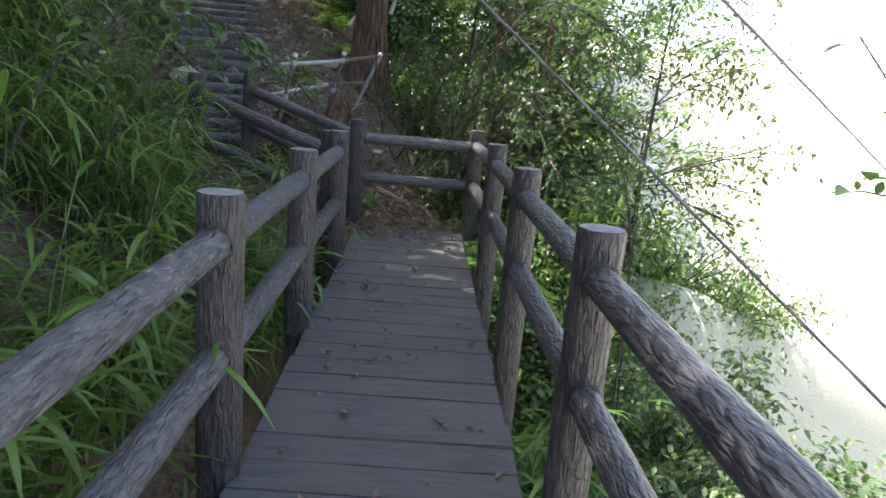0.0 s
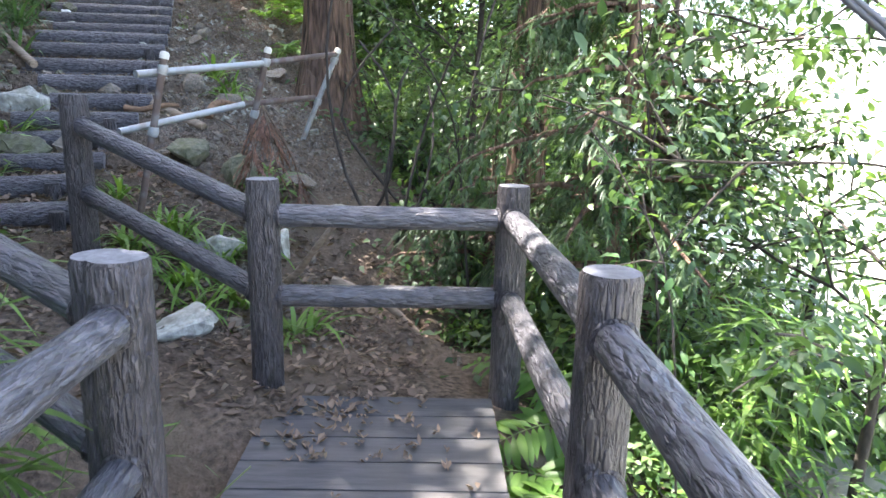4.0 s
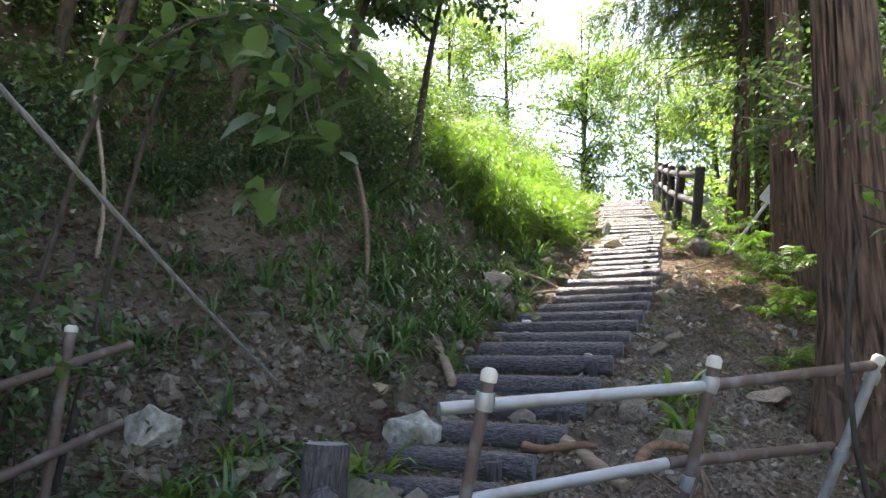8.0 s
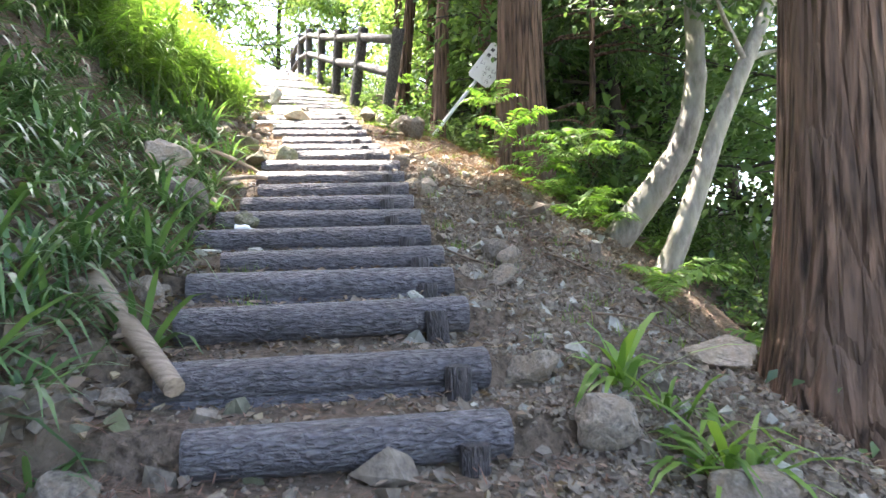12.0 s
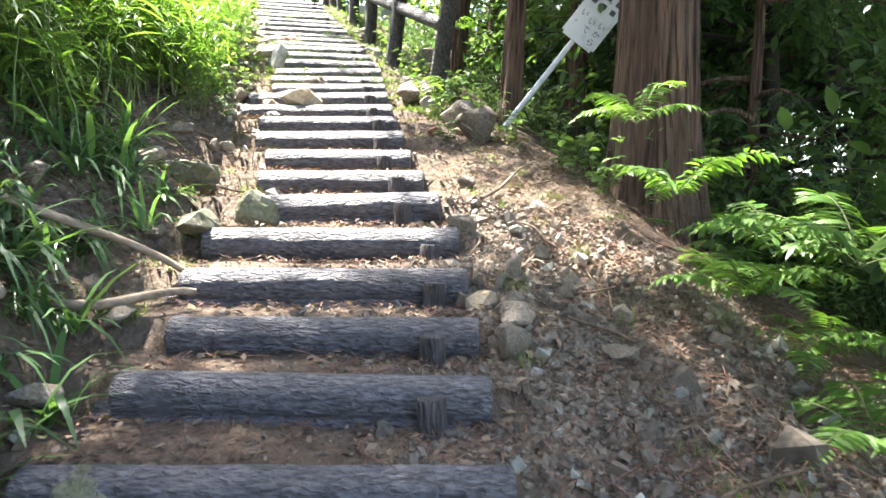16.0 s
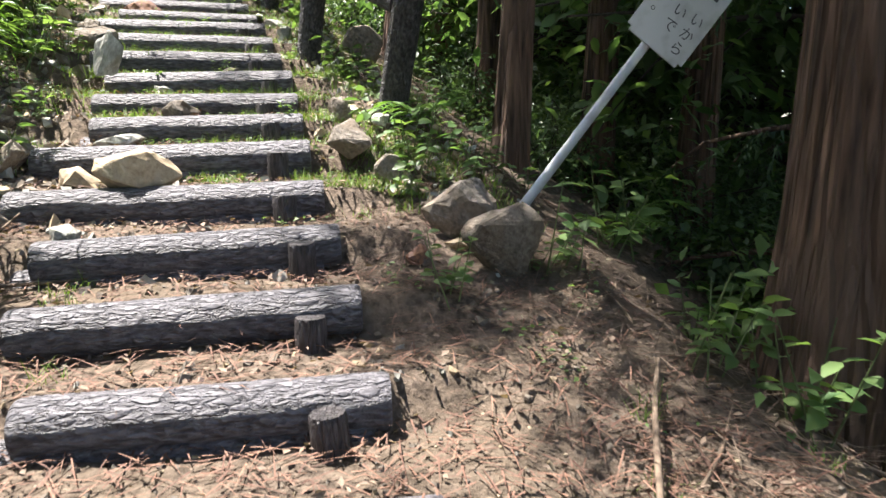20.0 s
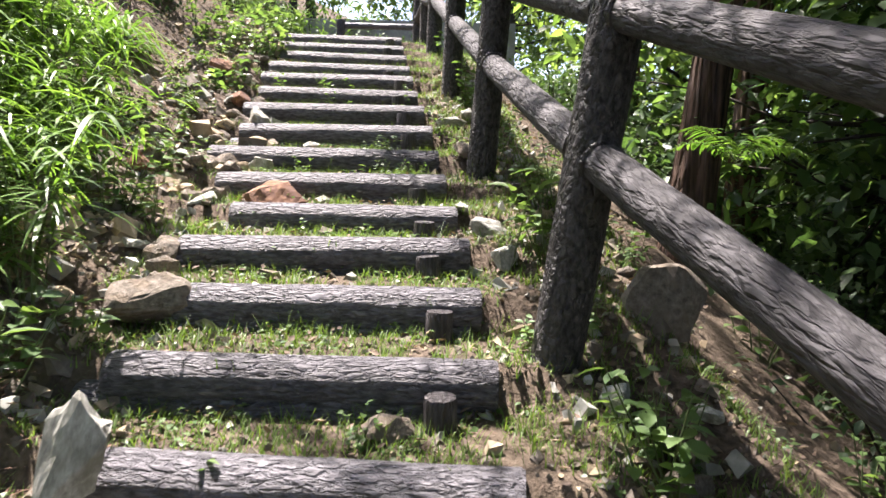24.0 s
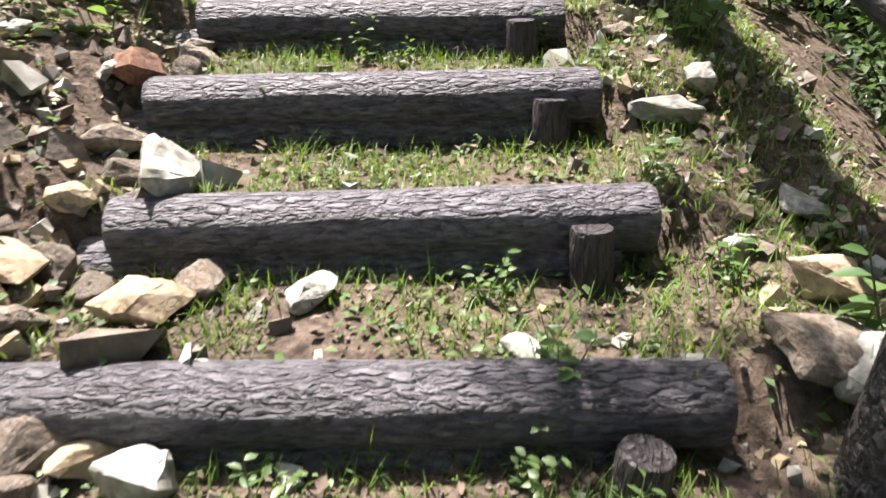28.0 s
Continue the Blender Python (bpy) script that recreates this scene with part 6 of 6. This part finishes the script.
for n in range(84):
    y = rv.uniform(1.5, 12.0)
    x, y = (rv.uniform(-6.5, -2.9), y) if y < 5.5 else along(y, rv.uniform(-6.0, -3.0))
    plant("bush", BUSH[n % 3], x, y, rv.uniform(0.7, 1.3), "dark leafy shrub on the shaded bank", "bush", "undergrowth", 0.1)

for n in range(30):
    x, y = along(rv.uniform(18.0, 26.0), rv.uniform(-5.2, -2.0))
    plant("bush", BUSH[n % 5], x, y, rv.uniform(0.6, 1.1), "leafy shrub on the bank beside the upper steps", "bush", "undergrowth", 0.1)
for n in range(52):
    x, y = along(rv.uniform(16.0, 24.0), rv.uniform(2.1, 4.4))
    plant("bush", BUSH[n % 3], x, y, rv.uniform(0.6, 1.0), "shaded undergrowth below the stair railing", "bush", "undergrowth", 0.1)

for n, (x, y) in enumerate([(-10.8, 28.2), (-8.4, 28.6), (-12.4, 27.6), (-6.6, 28.2), (-11.6, 29.6), (-9.4, 30.2), (-13.6, 26.2), (-7.4, 30.0), (-14.5, 28.5), (-5.6, 26.4), (-6.2, 24.6), (-5.2, 23.6), (-4.6, 25.2), (-6.6, 26.6), (-4.2, 23.0), (-5.9, 27.6)]):
    plant("bush", BUSH[3 + n % 2], x, y, rv.uniform(1.1, 1.7), "sunlit leafy bush behind the top of the steps", "bush", "undergrowth", 0.1)
for n in range(70):
    x, y = rv.uniform(-3.2, -1.2), rv.uniform(1.8, 3.7)
    if n < 46:
        plant("bamboo_grass", SASA[n % 5], x, y, rv.uniform(0.8, 1.3), "shaded bamboo grass on the bank beside the bridge", "plant", "bamboo grass")

# ---- sticks, bark and other finds ----


def stick(a, c, r, label, mat=None, name="stick", bend=0.03, category="stick", taper=0.6):
    a, c = np.asarray(a, float), np.asarray(c, float)
    n = 8
    u = np.linspace(0, 1, n)[:, None]
    p = (c - a) * u + R.normal(0, bend, 3) * np.sin(np.pi * u) + R.normal(0, bend * 0.4, 3) * np.sin(2 * np.pi * u)
    s = Sheet()
    s.tube(p, r * np.linspace(1, taper, n), 9, 0.1)
    return tagged(part(name, s.mesh(name, mat or M_DEADWOOD), None, Matrix.Translation(Vector(a))), label, category)


def lie(x, y, up):
    return (x, y, ground_at(x, y) + up)


stick((-3.77, 8.99, 2.24), (-2.98, 8.4, 1.7), 0.055, "split grey-brown dead branch leaning beside the steps", taper=0.7)
stick((-4.62, 8.62, 3.9), lie(-4.45, 8.7, -0.1), 0.024, "dead upright stake in the bank", M_TWIG, taper=1.1)
stick(lie(-1.9, 7.86, 0.06), lie(-1.45, 8.0, 0.07), 0.032, "orange strip of rotten wood across the steps", M_ROTWOOD, "bark_strip", category="wood")
stick(lie(-1.72, 8.06, 0.06), lie(-1.15, 7.75, 0.05), 0.06, "rotten length of branch beside the steps", name="dead_branch", category="branch")
stick(lie(-1.15, 7.9, 0.04), lie(-1.0, 8.25, 0.1), 0.04, "orange-brown piece of split wood", M_ROTWOOD, "split_wood", category="wood")
stick(lie(-3.7, 5.9, 0.06), lie(-2.4, 5.6, 0.03), 0.03, "mossy fallen branch on the bank", M_MOSS, "dead_branch", category="branch")
stick(lie(-4.9, 11.6, 0.1), lie(-4.0, 11.9, 0.06), 0.022, "thin dead branch on the bank")
stick(lie(-4.45, 11.45, 0.02), lie(-4.0, 11.75, 0.08), 0.025, "thin dead branch beside the steps")
stick(lie(-2.95, 13.1, 0.03), lie(-2.7, 14.1, 0.04), 0.012, "thin fallen branch on the bare earth", M_TWIG)
stick(lie(-0.2, 6.0, -0.1), lie(0.35, 5.6, 0.7), 0.03, "dead stem behind the landing railing")
stick(lie(0.2, 6.3, 0.03), lie(0.9, 6.2, 0.03), 0.04, "fallen branch behind the landing railing")
stick((-4.0, 5.92, 2.4), (-4.22, 5.86, 4.2), 0.016, "thin bare vine hanging over the bank", M_DEADWOOD, "vine", 0.07, "vine")
for n in range(90):
    y = rv.uniform(6.0, 17.0)
    x, y = along(y, rv.choice([-1, 1]) * rv.uniform(0.75, 2.0))
    a = rv.uniform(0, 6.28)
    L = rv.uniform(0.2, 0.6)
    stick(lie(x, y, 0.015), lie(x + L * math.cos(a), y + L * math.sin(a), 0.03), rv.uniform(0.004, 0.011), "thin dead twig on the earth", M_TWIG, "twig", 0.02, "twig")
# Dark many-stemmed shrub behind the landing.
for n in range(9):
    a = rv.uniform(0, 6.28)
    bx, by = 0.75 + rv.normal(0, 0.2), 7.5 + rv.normal(0, 0.2)
    stick(lie(bx, by, -0.05), (bx + math.cos(a) * rv.uniform(0.3, 1.0), by + math.sin(a) * 0.5, ground_at(bx, by) + rv.uniform(1.3, 2.1)), 0.016, "dark bent stem of a shrub behind the landing", M_DARKBARK, "shrub_stem", 0.2, "shrub")
stick((0.1, 8.78, 2.55), (0.2, 8.75, 3.3), 0.035, "pale broken branch stub on the cedar", M_STONE_PALE, "branch_stub", 0.05, "branch", 0.3)

# ---- the leaning sign ----
sign_base, sign_way = Vector((-3.08, 15.4, 4.0)), Vector((0.61, 0.14, 0.79)).normalized()
plate_x = Vector((0.79, 0.1, -0.61)).normalized()
plate_n = plate_x.cross(sign_way).normalized()
m = Matrix((plate_x, sign_way, plate_n)).transposed().to_4x4()
m.translation = sign_base
sign = thing("sign", m, "leaning white sign on a pale steel pole", "sign")
s = Sheet()
s.tube([(0, -0.3, 0), (0, 0.7, 0), (0, 1.62, 0)], 0.026, 14)
part("pole", s.mesh("pole", M_POLE), sign)
bm = bmesh.new()
bmesh.ops.create_cube(bm, size=1)
bmesh.ops.scale(bm, vec=(0.36, 0.6, 0.012), verts=bm.verts)
bmesh.ops.bevel(bm, geom=[e for e in bm.edges if abs(e.verts[0].co.z - e.verts[1].co.z) > 0.005], offset=0.025, segments=4, affect="EDGES")
plate_me = bpy.data.meshes.new("plate")
bm.to_mesh(plate_me)
bm.free()
plate_me.materials.append(M_SIGN)
plate = part("plate", plate_me, sign, pose(0.03, 1.3, 0.034), label="white weathered plate with dark writing")
for col, words in ((0.1, "いから"), (0.0, "いで"), (-0.1, "い。")):
    for row, ch in enumerate(words):
        cu = bpy.data.curves.new("letter", "FONT")
        cu.body, cu.size, cu.align_x = ch, 0.075, "CENTER"
        tmp = new("letter", cu)
        me = bpy.data.meshes.new_from_object(tmp.evaluated_get(bpy.context.evaluated_depsgraph_get()))
        bpy.data.objects.remove(tmp)
        me.materials.clear()
        me.materials.append(M_INK)
        low = -0.25 + (0.0 if col > 0.05 else 0.07 if col > -0.05 else 0.1)
        part("letter", me, plate, pose(col, low + 0.085 * (len(words) - 1 - row), 0.0085))
    for k in range(2):
        s = Sheet()
        y0 = 0.08 + 0.09 * k
        s.add([(col - 0.025, y0, 0.008), (col + 0.025, y0, 0.008), (col + 0.025, y0 + 0.05, 0.008), (col - 0.025, y0 + 0.05, 0.008)], [(0, 1, 2, 3)])
        part("writing", s.mesh("writing", M_INK), plate)

# ---- the top of the steps ----
top_z = ground_at(-9.2, 24.6)
railing("top_railing", [((-10.6, 26.2, top_z - 0.4), (-10.6, 26.2, top_z + 1.05)), ((-8.9, 26.8, top_z - 0.4), (-8.9, 26.8, top_z + 1.05))], [0.62, 0.93], "grey log railing across the top of the steps", "stair railing")
wall_bm = bmesh.new()
bmesh.ops.create_cube(wall_bm, size=1)
bmesh.ops.scale(wall_bm, vec=(4.4, 0.22, 1.9), verts=wall_bm.verts)
bmesh.ops.bevel(wall_bm, geom=wall_bm.edges[:], offset=0.02, segments=2, affect="EDGES")
wall_me = bpy.data.meshes.new("retaining_wall")
wall_bm.to_mesh(wall_me)
wall_bm.free()
wall_me.materials.append(M_CONCRETE)
tagged(part("retaining_wall", wall_me, None, pose(-10.0, 28.0, top_z + 0.45, 0, 0, 19)), "weathered grey-green concrete wall behind the top railing", "wall")

# A crushed bottle dropped on a step.
bottle = thing("plastic_bottle", pose(-3.6, 10.36, ground_at(-3.6, 10.36) + 0.03, 0, 8, 25) @ Matrix.Scale(0.75, 4), "crushed clear-white plastic bottle dropped beside a log step", "bottle")
s = Sheet()
s.tube([(-0.075, 0, 0), (-0.07, 0, 0), (-0.03, 0.004, -0.004), (0.01, -0.003, 0.004), (0.045, 0.002, 0), (0.06, 0, 0), (0.075, 0, 0)], [0.02, 0.03, 0.027, 0.033, 0.03, 0.016, 0.013], 14, 0.16)
part("body", s.mesh("body", M_SIGN), bottle)
s = Sheet()
s.tube([(0.075, 0, 0), (0.092, 0, 0)], 0.015, 14)
part("cap", s.mesh("cap", M_CAP), bottle)
